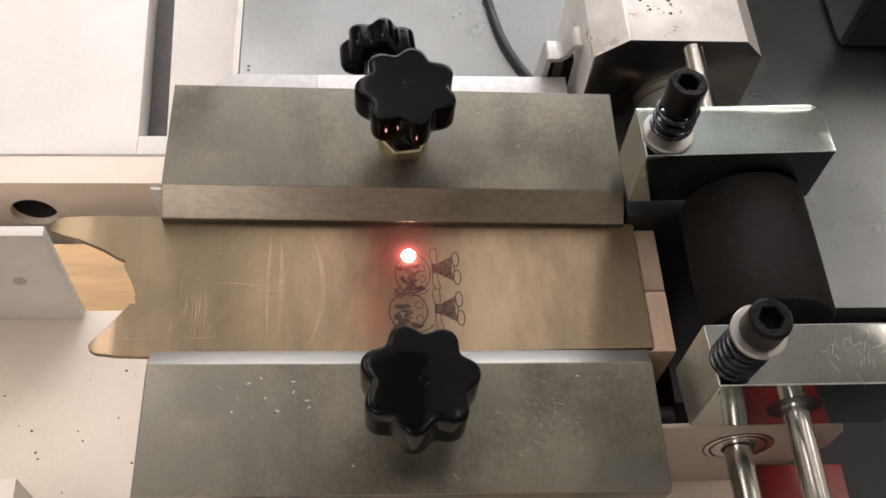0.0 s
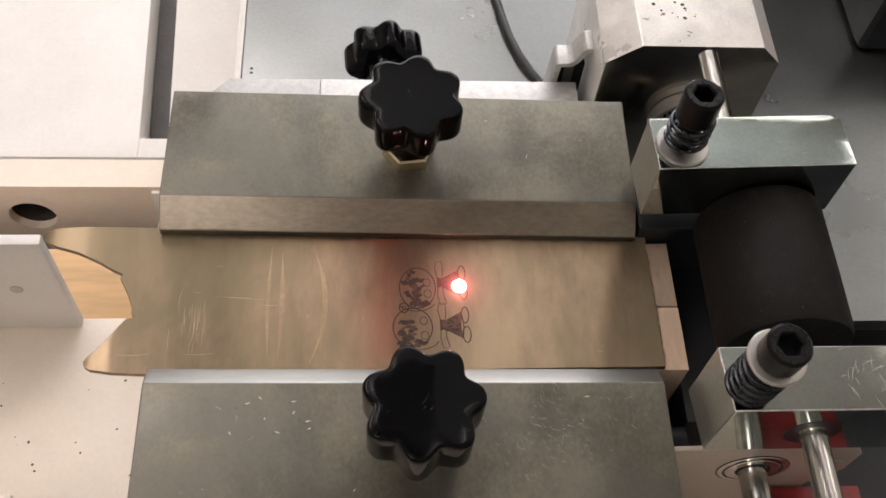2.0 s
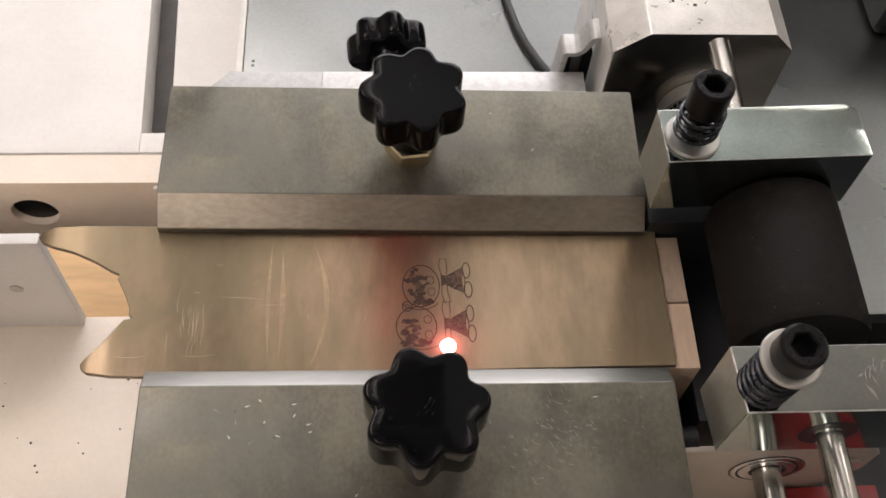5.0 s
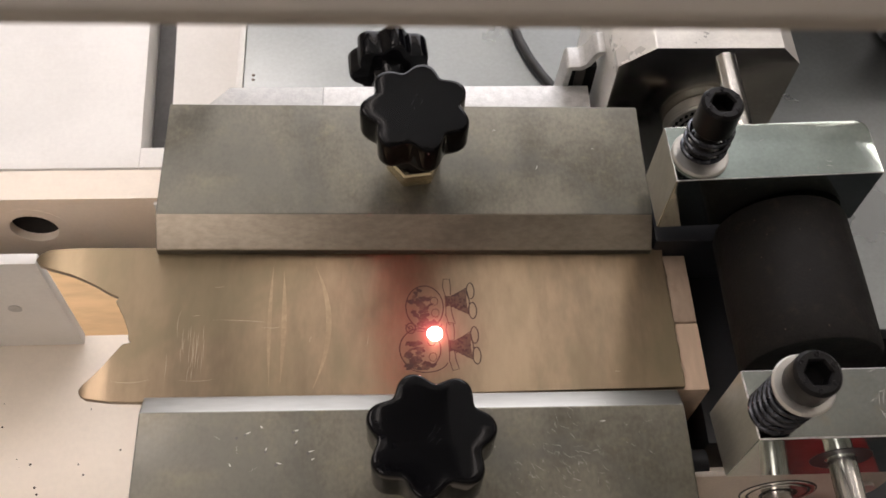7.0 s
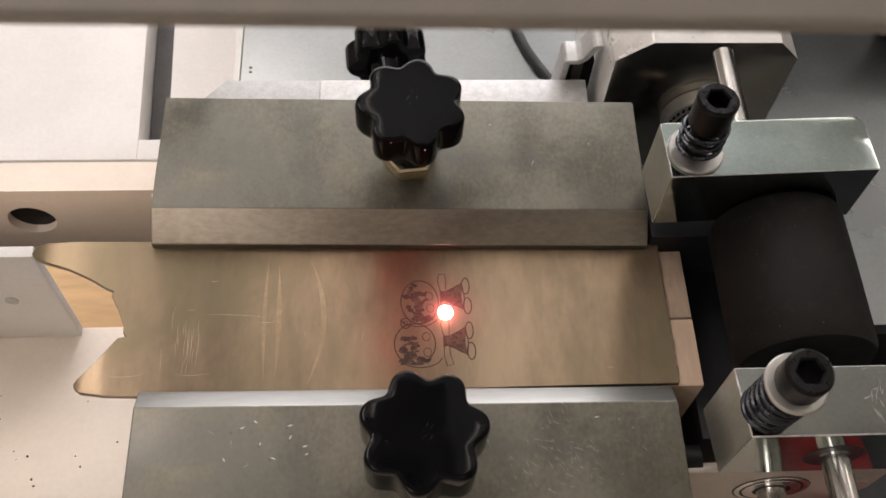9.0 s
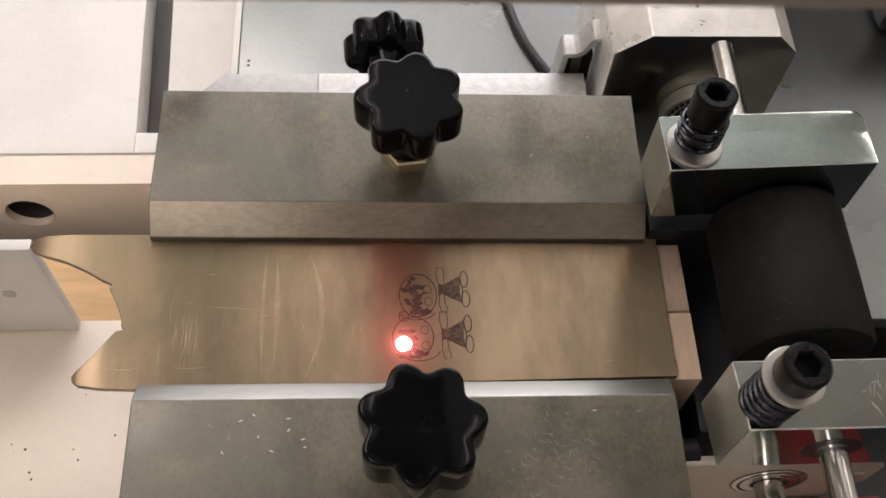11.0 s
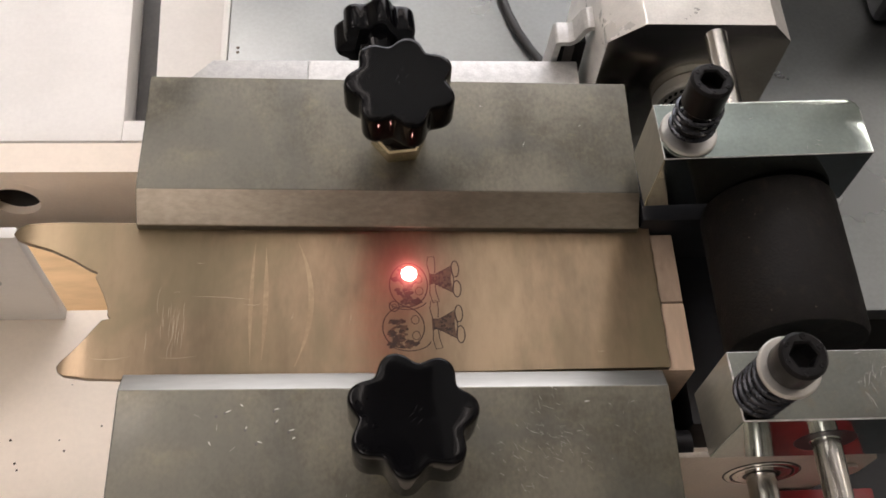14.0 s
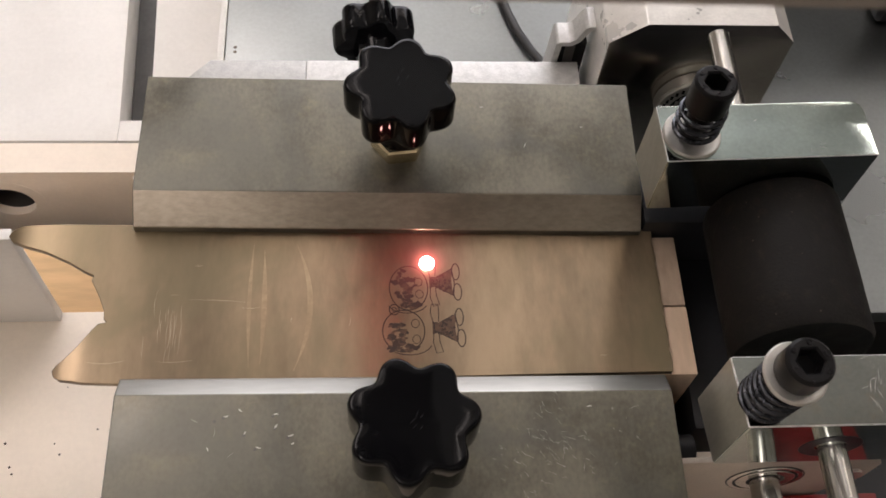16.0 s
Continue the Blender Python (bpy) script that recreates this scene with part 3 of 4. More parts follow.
def brass_plate():
    """A strip with a fish-tail notch at one end, and plain engraved shapes on it."""
    edge = [(148.8 + 0.25 * math.sin(1.9 * i) * math.sin(0.7 * i), -18.3 - 1.6 * i) for i in range(28)]
    outline = edge + [(148.7, -63.2), (60, -63.5), (0, -63.9), (-10.3, -63.4), (-16.4, -62.3), (-18.1, -61.1), (-18.6, -59.5), (-17.6, -58.0),
               (-15.7, -56.2), (-13.1, -53.3), (-9.8, -48.7), (-8.0, -46.3), (-5.8, -45.8), (-6.6, -45.0), (-6.7, -42.7), (-8.4, -38.4), (-11.2, -33.0), (-10.7, -31.6),
               (-13.6, -30.2), (-17.9, -27.4), (-24.7, -24.0), (-31.4, -21.6), (-35.0, -19.8), (-36.2, -18.0), (-35.1, -16.1), (-32.3, -15.0), (-19.5, -15.0), (0, -15.4), (40, -16)]
    bm = prism(outline, "z", -1.8, 0.0, 0.18, 1)
    for i in range(24):
        bmesh.ops.bisect_plane(bm, geom=bm.verts[:] + bm.edges[:] + bm.faces[:], plane_co=(-34.8 + 1.15 * i, 0, 0), plane_no=(1, 0, 0))
    for v in bm.verts:
        s = max(0.0, (-21 - v.co.x) / 14.6) if v.co.y > -36 else max(0.0, (-10 - v.co.x) / 8.3)
        v.co.z -= (1.3 if v.co.y > -36 else 0.75) * s * s
    plate = solid("brass_plate", bm, BRASS, (60, -40, -1.8), "pale brushed brass strip with a forked end, clamped flat", "metal plate")
    h = 0.035
    scratches(plate, 0.0, [(17.7, -28.9, 2.4, 2), (11.8, -38.0, 2.2, 5), (13.4, -57.5, 10, 1), (-4.6, -57.3, 11, 2), (24, -40, 16, -4), (33, -42, 5, 0),
                           (60, -47, 3, 80), (44, -46, 2, 75), (130, -58, 2, 0)], 0.12, SCORE_BRASS)
    scratches(plate, 0.0, [(random.gauss(11, 2.5), random.gauss(-50, 4), random.uniform(3, 9), random.uniform(87, 93)) for i in range(22)], 0.1, SCORE_BRASS)
    # Bowed ribbons in a warmer tone imitate reflection streaks in the brass.
    for mid, bow, y0, y1, wide in ((33.0, -0.6, -22, -60, 1.2), (36.0, 0.5, -24, -59, 1.5), (45.0, 4.2, -22, -61, 1.6)):
        arc_pts = [(mid + bow * (1 - (2 * k / 14 - 1) ** 2), y0 + (y1 - y0) * k / 14) for k in range(15)]
        part("reflection_streak", flat_ribbon(arc_pts, wide, -0.05, 0.004, False, True), STREAKED, plate, "faint vertical painted reflection streak")

    def line(pts, w=0.32, closed=True):
        part("engraved_line", flat_ribbon(pts, w, -0.05, h, closed), ENGRAVE, plate, "thin burnt engraved line")

    def patch(x, y, rx, ry, turn):
        n = 12
        c, s = math.cos(radians(turn)), math.sin(radians(turn))
        ring = []
        for i in range(n):
            a = 2 * math.pi * i / n
            k = random.uniform(0.7, 1.15)
            u, v = rx * k * math.cos(a), ry * k * math.sin(a)
            ring.append((x + u * c - v * s, y + u * s + v * c))
        part("engraved_patch", prism(ring, "z", -0.05, h + random.uniform(-0.01, 0.03), 0), random.choice((ENGRAVE, ENGRAVE, SINGED)), plate, "small burnt engraved patch")
    # two plain round and wedge shapes, side by side
    line(arc(76.6, -36.6, 5.4, 6.9))
    line(arc(74.9, -49.8, 5.8, 6.3))
    line(arc(72.4, -43.3, 1.35, 1.6, n=20))
    line(arc(72.4, -43.3, 0.6, 0.7, n=14), 0.2)
    line(arc(76.2, -41.0, 5.6, 3.4, 200, 340, 24), 0.26, False)
    line(arc(76.5, -53.6, 6.0, 3.4, 200, 350, 24), 0.26, False)
    for dy, x in ((0, -0.2), (-14.2, 0.2)):
        part("engraved_wedge", prism([(82.7 + x, -32.9 + dy), (84.2 + x, -33.5 + dy), (86.5 + x, -32.2 + dy), (89.3 + x, -30.8 + dy), (89.0 + x, -34.9 + dy), (89.4 + x, -39.2 + dy), (86.6 + x, -37.7 + dy),
             (84.3 + x, -36.2 + dy), (82.7 + x, -36.8 + dy)], "z", -0.05, 0.02, 0), SINGED, plate, "singed brown wedge shape")
        line([(83.2 + x, -33.2 + dy), (84.6 + x, -33.4 + dy), (89.2 + x, -30.6 + dy), (89.8 + x, -35 + dy), (89.6 + x, -39.2 + dy), (84.6 + x, -36.2 + dy), (83.2 + x, -36.2 + dy)])
        line(arc(90.3 + x, -31.6 + dy, 1.1, 2.6, n=24))
        line(arc(90.6 + x, -38.0 + dy, 1.15, 2.6, n=24))
        line([(83.0 + x, -33.4 + dy), (82.2 + x, -30.0 + dy), (82.6 + x, -27.6 + dy), (84.4 + x, -27.6 + dy), (84.6 + x, -30.4 + dy), (84.4 + x, -33.0 + dy)], 0.24, False)
        line([(83.0 + x, -36.4 + dy), (82.8 + x, -39.4 + dy), (83.6 + x, -42.4 + dy), (85.4 + x, -42.0 + dy), (84.6 + x, -39.0 + dy), (84.4 + x, -36.6 + dy)], 0.24, False)
        for i in range(44):
            u = random.random()
            patch(83.4 + x + 5.4 * u, -34.9 + dy + random.uniform(-1, 1) * (1.2 + 2.6 * u), random.uniform(0.25, 0.6), random.uniform(0.2, 0.45), random.uniform(0, 180))
    for cx, cy, w, hh, n in ((75.2, -35.6, 3.2, 4.6, 40), (76.4, -41.6, 3.6, 1.4, 24), (73.0, -50.6, 2.8, 3.6, 36), (74.4, -54.8, 4.6, 1.2, 26)):
        for i in range(n):
            a, r = random.uniform(0, 2 * math.pi), math.sqrt(random.random())
            patch(cx + w * r * math.cos(a), cy + hh * r * math.sin(a), random.uniform(0.6, 1.2), random.uniform(0.35, 0.7), random.uniform(-35, 55))
    for cx, cy in ((78.2, -47.6), (78.4, -52.4), (79.4, -34.8), (79.6, -38.6)):
        line(arc(cx, cy, 1.1, 1.3, n=16), 0.2)


# ---- the roller unit ----
def socket_screw(x, y, top, collar_z, foot, wide, head_long, washer, lean=0.0):
    """A socket-head screw with a spring and a zinc washer; the washer sits at collar_z."""
    screw = thing("socket_screw", (x, y, foot), "black socket-head screw with a spring and zinc washer", "screw", "spring screws")
    r = wide
    bm = bmesh.new()
    seg = 36
    depth = 5.0

    def ring(rad, z, hexed=False):
        out = []
        for i in range(seg):
            a = 2 * math.pi * i / seg
            q = rad
            if hexed:
                q = rad * math.cos(math.pi / 6) / math.cos((a % (math.pi / 3)) - math.pi / 6)
            out.append(bm.verts.new((x + q * math.cos(a), y + q * math.sin(a), z)))
        return out
    hx = r * 0.56
    rows = [ring(hx, top - depth, True), ring(hx, top - 0.5, True), ring(hx + 0.5, top, True), ring(r - 0.7, top), ring(r, top - 0.8), ring(r, top - head_long + 0.7), ring(r - 0.5, top - head_long)]
    for p, q in zip(rows, rows[1:]):
        for i in range(seg):
            bm.faces.new((p[i], p[(i + 1) % seg], q[(i + 1) % seg], q[i]))
    bm.faces.new(rows[0])
    bm.faces.new(rows[-1])
    head = part("head", bm, BLACK_STEEL, screw, "worn black head with a hexagon socket")
    for i in range(6):
        a = radians(25 + 60 * i)
        part("grade_mark", turned([(0.75, top - 0.2), (0.7, top + 0.16), (0.4, top + 0.2), (0.25, top + 0.05)], (x + (r - 1.25) * math.cos(a), y + (r - 1.25) * math.sin(a), 0), "z", 10), BLACK_STEEL, head)
    part("shank", turned([(3.4, foot), (3.4, top - head_long + 0.7)], (x, y, 0), "z", 24), BLACK_STEEL, screw)
    part("washer", ring_body(3.8, washer, collar_z, collar_z + 1.3, (x, y, 0)), ZINC, screw, "bright zinc washer")
    s0, s1 = (foot + 0.8, collar_z - 0.5) if collar_z > foot + 5 else (collar_z + 2.2, top - head_long - 0.6)
    turns = max(3, int((s1 - s0) / 3.1))
    pts = [(x + 5.6 * math.cos(a), y + 5.6 * math.sin(a), s0 + (s1 - s0) * a / (2 * math.pi * turns)) for a in [2 * math.pi * turns * i / (turns * 24) for i in range(turns * 24 + 1)]]
    part("spring", swept(pts, 0.72, 8), SPRING, screw, "dark coil spring")
    screw.rotation_euler.x = radians(lean)


def roller_unit():
    a1 = solid("roller_bracket", yawed(prism([(143.6, -18.4), (201.9, -18.4), (201.9, -3.4), (201.0, -1.1), (198.9, -0.3), (143.6, -0.3)], "z", 14, 38, 0.5, 3), 2.1, (172.7, -9.3, 0)), CHROME, (172, -9, 10), "scuffed chrome-plated bracket behind the roller", "bracket", "roller brackets")
    arm = prism([(151.6, -92.4), (208, -92.4), (208, -74.7), (150.4, -74.7)], "z", 10, 38, 0.8, 3)
    a2 = solid("roller_bracket", arm, CHROME, (178, -83, 8), "scratched chrome-plated bracket with a darker, yellow-patched top", "bracket", "roller brackets")
    # The top face is darker, with yellow-brown patches.
    a2.data.materials.append(PATCHED_CHROME)
    for f in a2.data.polygons:
        if f.normal.z > 0.95:
            f.material_index = 1
    scratches(a2, 38.0, [(random.gauss(190, 5), random.gauss(-82, 3.2), random.uniform(1.5, 5), random.choice((70, 80, -70, 20))) for i in range(26)], 0.13)
    scratches(a1, 38.0, [(187.1, -15.0, 2.6, -12), (187.4, -13.4, 1.8, -10), (183.8, -15.7, 1.2, 80), (170, -6, 2, 30)], 0.14)
    for arm in (a1, a2):
        slot = len(arm.data.materials)
        arm.data.materials.append(WORN_GLINT)
        for f in arm.data.polygons:
            if max(abs(c) for c in f.normal) < 0.97 and f.normal.z > 0.2:
                f.material_index = slot
        arm.data.materials.append(MILLED)
        for f in arm.data.polygons:
            if f.normal.x < -0.95:
                f.material_index = slot + 1
    part("rod_hole", ring_body(3.9, 7.6, -92.55, -92.3, (177, 0, 23), "y", 40, 0.15), BLACK, a2, "dark clearance hole round the rod")
    socket_screw(151.5, -11.3, 61.5, 38.05, 38.0, 5.5, 10.2, 7.8)
    socket_screw(155.6, -86.0, 68.0, 58.6, 38.0, 5.35, 8.0, 7.1, 4.6)
    roller = thing("rubber_roller", (182, -34, -14.7), "matte black rubber roller with worn rounded ends", "roller")
    part("tread", turned([(10.0, 0.4), (16.6, 0), (18.3, 0.5), (19.2, 2.2), (19.3, 20.0), (19.2, 42.6), (18.7, 44.0), (17.4, 44.4), (16.6, 44.4)], (181, -63, 11), "y", 72), RUBBER, roller)
    for i in range(9):
        a, y, r = random.uniform(25, 155), random.uniform(-60, -22), random.uniform(0.1, 0.28)
        fleck = turned([(r, 19.1), (r * 0.8, 19.34), (r * 0.3, 19.38)], (0, 0, 0), "z", 8)
        bmesh.ops.transform(fleck, matrix=Matrix.Translation((181, y, 11)) @ Matrix.Rotation(radians(90 - a), 4, "Y"), verts=fleck.verts)
        part("fleck", fleck, DUST, roller, "small brown fleck on the rubber")
    part("core", turned([(6, 0), (6, 57)], (181, -74.6, 11), "y", 32), BLACK_STEEL, roller)
    # Black plates added to make the shaded gap round the roller dark.
    carrier = thing("roller_shade_plates", (180, -45, -40), "black plates standing in for the shade under the roller", "carrier plate")
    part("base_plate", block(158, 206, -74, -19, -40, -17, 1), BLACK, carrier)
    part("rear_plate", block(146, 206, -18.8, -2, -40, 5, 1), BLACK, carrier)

    gb = thing("bearing_block", (174, 70, -58), "bright aluminium bearing block with chamfered corners", "bearing block")
    octo = [(143.2, -57.6), (143.2, 6.2), (154.4, 15.1), (196.4, 15.1), (204.2, 7.2), (204.2, -30), (192, -57.6)]
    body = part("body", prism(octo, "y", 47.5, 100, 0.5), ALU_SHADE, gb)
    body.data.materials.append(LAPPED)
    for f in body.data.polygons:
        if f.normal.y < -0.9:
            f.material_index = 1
    part("bearing_sleeve", ring_body(10.3, 13.9, 43.2, 47.4, (178.8, 0, -21.6), "y", 56, 0.4), ZINC, gb, "ground steel bearing sleeve")
    race = part("bearing_ring", ring_body(10.3, 14.5, 41.6, 43.1, (178.8, 0, -21.6), "y", 56, 0.4), ZINC, gb, "ground steel bearing ring with stamped marks")
    part("bearing_seal", ring_body(5.2, 10.2, 42.0, 46, (178.8, 0, -21.6), "y", 48, 0.3), BLACK_STEEL, gb)
    for i in range(22):
        a = radians(9 + 360 * i / 22)
        cx, cz = 178.8 + 8.4 * math.cos(a), -21.6 + 8.4 * math.sin(a)
        part("stamped_mark", block(cx - 0.6, cx + 0.6, 41.85, 42.1, cz - 1.0, cz + 1.0, 0), SCORE, race, "pale stamped bar")
    for i in range(34):
        a = radians(20 + 360 * i / 34)
        if i % 9 == 8:
            continue
        cx, cz = 178.8 + 12.2 * math.cos(a), -21.6 + 12.2 * math.sin(a)
        part("stamped_mark", block(cx - 0.5, cx + 0.5, 41.5, 41.8, cz - 0.9, cz + 0.9, 0), BLACK_STEEL, race, "dark stamped bar")
    part("dark_stain", joined(*[turned([(random.uniform(0.2, 0.9), 0), (0.2, 0.05)], (random.uniform(160, 176), random.uniform(60, 68), 15.1), "z", 9) for i in range(14)]), DUST, gb, "small dark chipped stains")
    solid("guide_pin", turned([(2.9, 0), (3.4, 0.5), (3.4, 52.6), (3.0, 53.0)], (173.4, -14, 20.0), "y", 28), ROD, (173.4, 10, 16.6), "polished steel guide pin into the bearing block", "pin")

    fp = thing("front_bearing_plate", (174, -88, -46), "machined aluminium bearing plate with a chamfered corner", "bearing plate")
    part("plate_body", prism([(141.0, -46), (141.0, 1.2), (149.5, 1.8), (198.8, 3.6), (202.6, -3.0), (202.6, -16), (196, -29), (193, -46)], "y", -89.6, -88.0, 0.4), SHADED_PLATE, fp)
    part("bearing_groove", ring_body(10.3, 10.75, -89.75, -89.4, (174, 0, -14), "y", 48, 0.1), BLACK_STEEL, fp, "dark groove round the bearing")
    part("bearing_ring", ring_body(8.9, 10.2, -90.0, -89.4, (174, 0, -14), "y", 48, 0.2), ROD, fp, "ground steel outer bearing ring")
    part("bearing_seal", ring_body(8.2, 8.8, -89.8, -89.4, (174, 0, -14), "y", 40, 0.1), BLACK_STEEL, fp)
    part("inner_ring", ring_body(5.3, 8.1, -90.2, -89.4, (174, 0, -14), "y", 40, 0.2), ROD, fp, "bright inner bearing ring")
    part("inner_gap", ring_body(4.2, 5.2, -89.8, -89.4, (174, 0, -14), "y", 40, 0.1), BLACK_STEEL, fp)
    part("bolt", turned([(2.4, 0), (2.4, 0.8), (2.0, 1.2)], (196.5, -91, -8), "y", 20), ZINC, fp)
    solid("steel_rod", turned([(3.8, 0), (4.1, 0.5), (4.1, 124)], (173.7, -205, -14), "y", 36), ROD, (173.7, -150, -18.1), "polished steel rod through the front bearing", "rod", "steel rods")
    solid("steel_rod", turned([(3.2, 0), (3.5, 0.5), (3.5, 124)], (177.6, -205, 22), "y", 36), ROD, (177.6, -150, 18.5), "polished steel rod through the roller bracket", "rod", "steel rods")
    solid("red_block", block(183, 213, -136, -90.2, -47, -30, 0.8), RED, (195, -110, -47), "red plastic block below the bearing plate", "block")
    solid("lower_shelf", block(140, 199, -140, -78.5, -99.8, -47.2, 0.8), BOUNCE_PAINT, (168, -100, -99.8), "cream enamelled foot block under the bearing plate", "block")


def cable_and_bracket():
    pts = [(114, 172, -55.6), (117, 148, -55.6), (120.6, 126, -55.6), (123, 115, -55.6), (126.2, 105.5, -55.6), (130.5, 96.5, -55.6), (135, 88, -55), (139, 78, -54), (142.6, 70, -53)]
    smooth = []
    for i in range(len(pts) - 1):
        for k in range(4):
            smooth.append(Vector(pts[i]).lerp(Vector(pts[i + 1]), k / 4))
    smooth.append(Vector(pts[-1]))
    solid("cable", swept(smooth, 1.85, 12), CABLE, (125, 120, -57.5), "black rubber cable lying on the grey sheet", "cable")
    br = thing("sensor_bracket", (138, 78, -57.5), "pale plastic bracket holding a black connector", "bracket")
    strap = [(128.2, -57.5), (130.6, -12.2), (131.6, -11.3), (135.2, -11.3), (137.0, -10.0), (139.4, -4.6), (140.8, -3.4), (143.1, -3.4), (143.1, -5.6), (141.6, -5.6), (138.8, -11.2), (136.2, -13.4), (132.8, -13.4), (130.6, -57.5)]
    part("strap", prism(strap, "y", 62.4, 71.5, 0.4), ALU, br)
    plug = part("connector", block(133.0, 142.0, 64.5, 70.5, -57, -13.6, 0.6), BLACK_STEEL, br, "black ribbed connector")
    for i in range(18):
        part("rib", block(134.6, 138.0, 64.0, 64.6, -24.4 + 0.6 * i, -24.1 + 0.6 * i, 0), DARK_GAP, plug)


def laser_head():
    head = thing("laser_engraver", (80, -42, 290), "grey painted laser engraver hanging above the work", "laser engraver")
    part("body", block(38, 112, -90, 45, 420, 560, 6, 3), HEAD_GREY, head)
    part("column", block(48, 108, 45.5, 110, 430, 900, 4), HEAD_GREY, head)
    part("ceiling_mount", block(56, 100, 55, 100, 900.2, 1800, 4), HEAD_GREY, head)
    part("lens_barrel", ring_body(5.05, 15, 262, 420, (72, -34, 0), "z", 48, 1.5), BLACK_STEEL, head, "black lens barrel")
    # Unseen tube, added to keep the lens's red glint off the front knob.
    part("baffle", ring_body(4.18, 5.0, 261.5, 303.5, (72, -34, 0), "z", 40, 0.1), BAFFLE, head, "matte black tube added to keep a red glint off the knob")
    part("lens", turned([(4.15, 304), (4.15, 308)], (72, -34, 0), "z", 32), LENS, head, "round lens glowing red with the aiming beam")


def moving_things():
    spot = thing("laser_spot", (0, 0, 0), "white-hot laser spot with an added red halo on the brass", "laser spot")
    part("core", turned([(2.2, 0.06), (2.0, 0.6), (1.4, 1.1), (0.5, 1.4)], (0, 0, 0), "z", 24), SPARK, spot)
    # Emissive discs imitate the red lens bloom round the spot.
    for r, h, glow in ((7.5, 0.3, HALO), (20.0, 0.6, WIDE_HALO)):
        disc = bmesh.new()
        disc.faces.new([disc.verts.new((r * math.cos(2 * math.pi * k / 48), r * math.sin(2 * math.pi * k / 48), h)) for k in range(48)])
        part("halo_disc", disc, glow, spot, "thin red disc imitating lens bloom")
    shield = thing("housing_lip", (0, 0, 0), "beige-grey housing lip close to the lens", "housing")
    part("lip", prism([(0, 0), (60, 0), (60, 4), (0, 4)], "x", -130, 130, 0.9, 3), SHIELD_GREY, shield)
    part("hanger", prism([(54, 3), (60, 3), (60 + 101, 3 + 177), (54 + 101, 3 + 177)], "x", -60, 60, 0.6), SHIELD_GREY, shield)
    return spot, shield


room()
sky_lamp()
machine()
vise()
brass_plate()
roller_unit()
cable_and_bracket()
laser_head()
SPOT_OB, LIP_OB = moving_things()


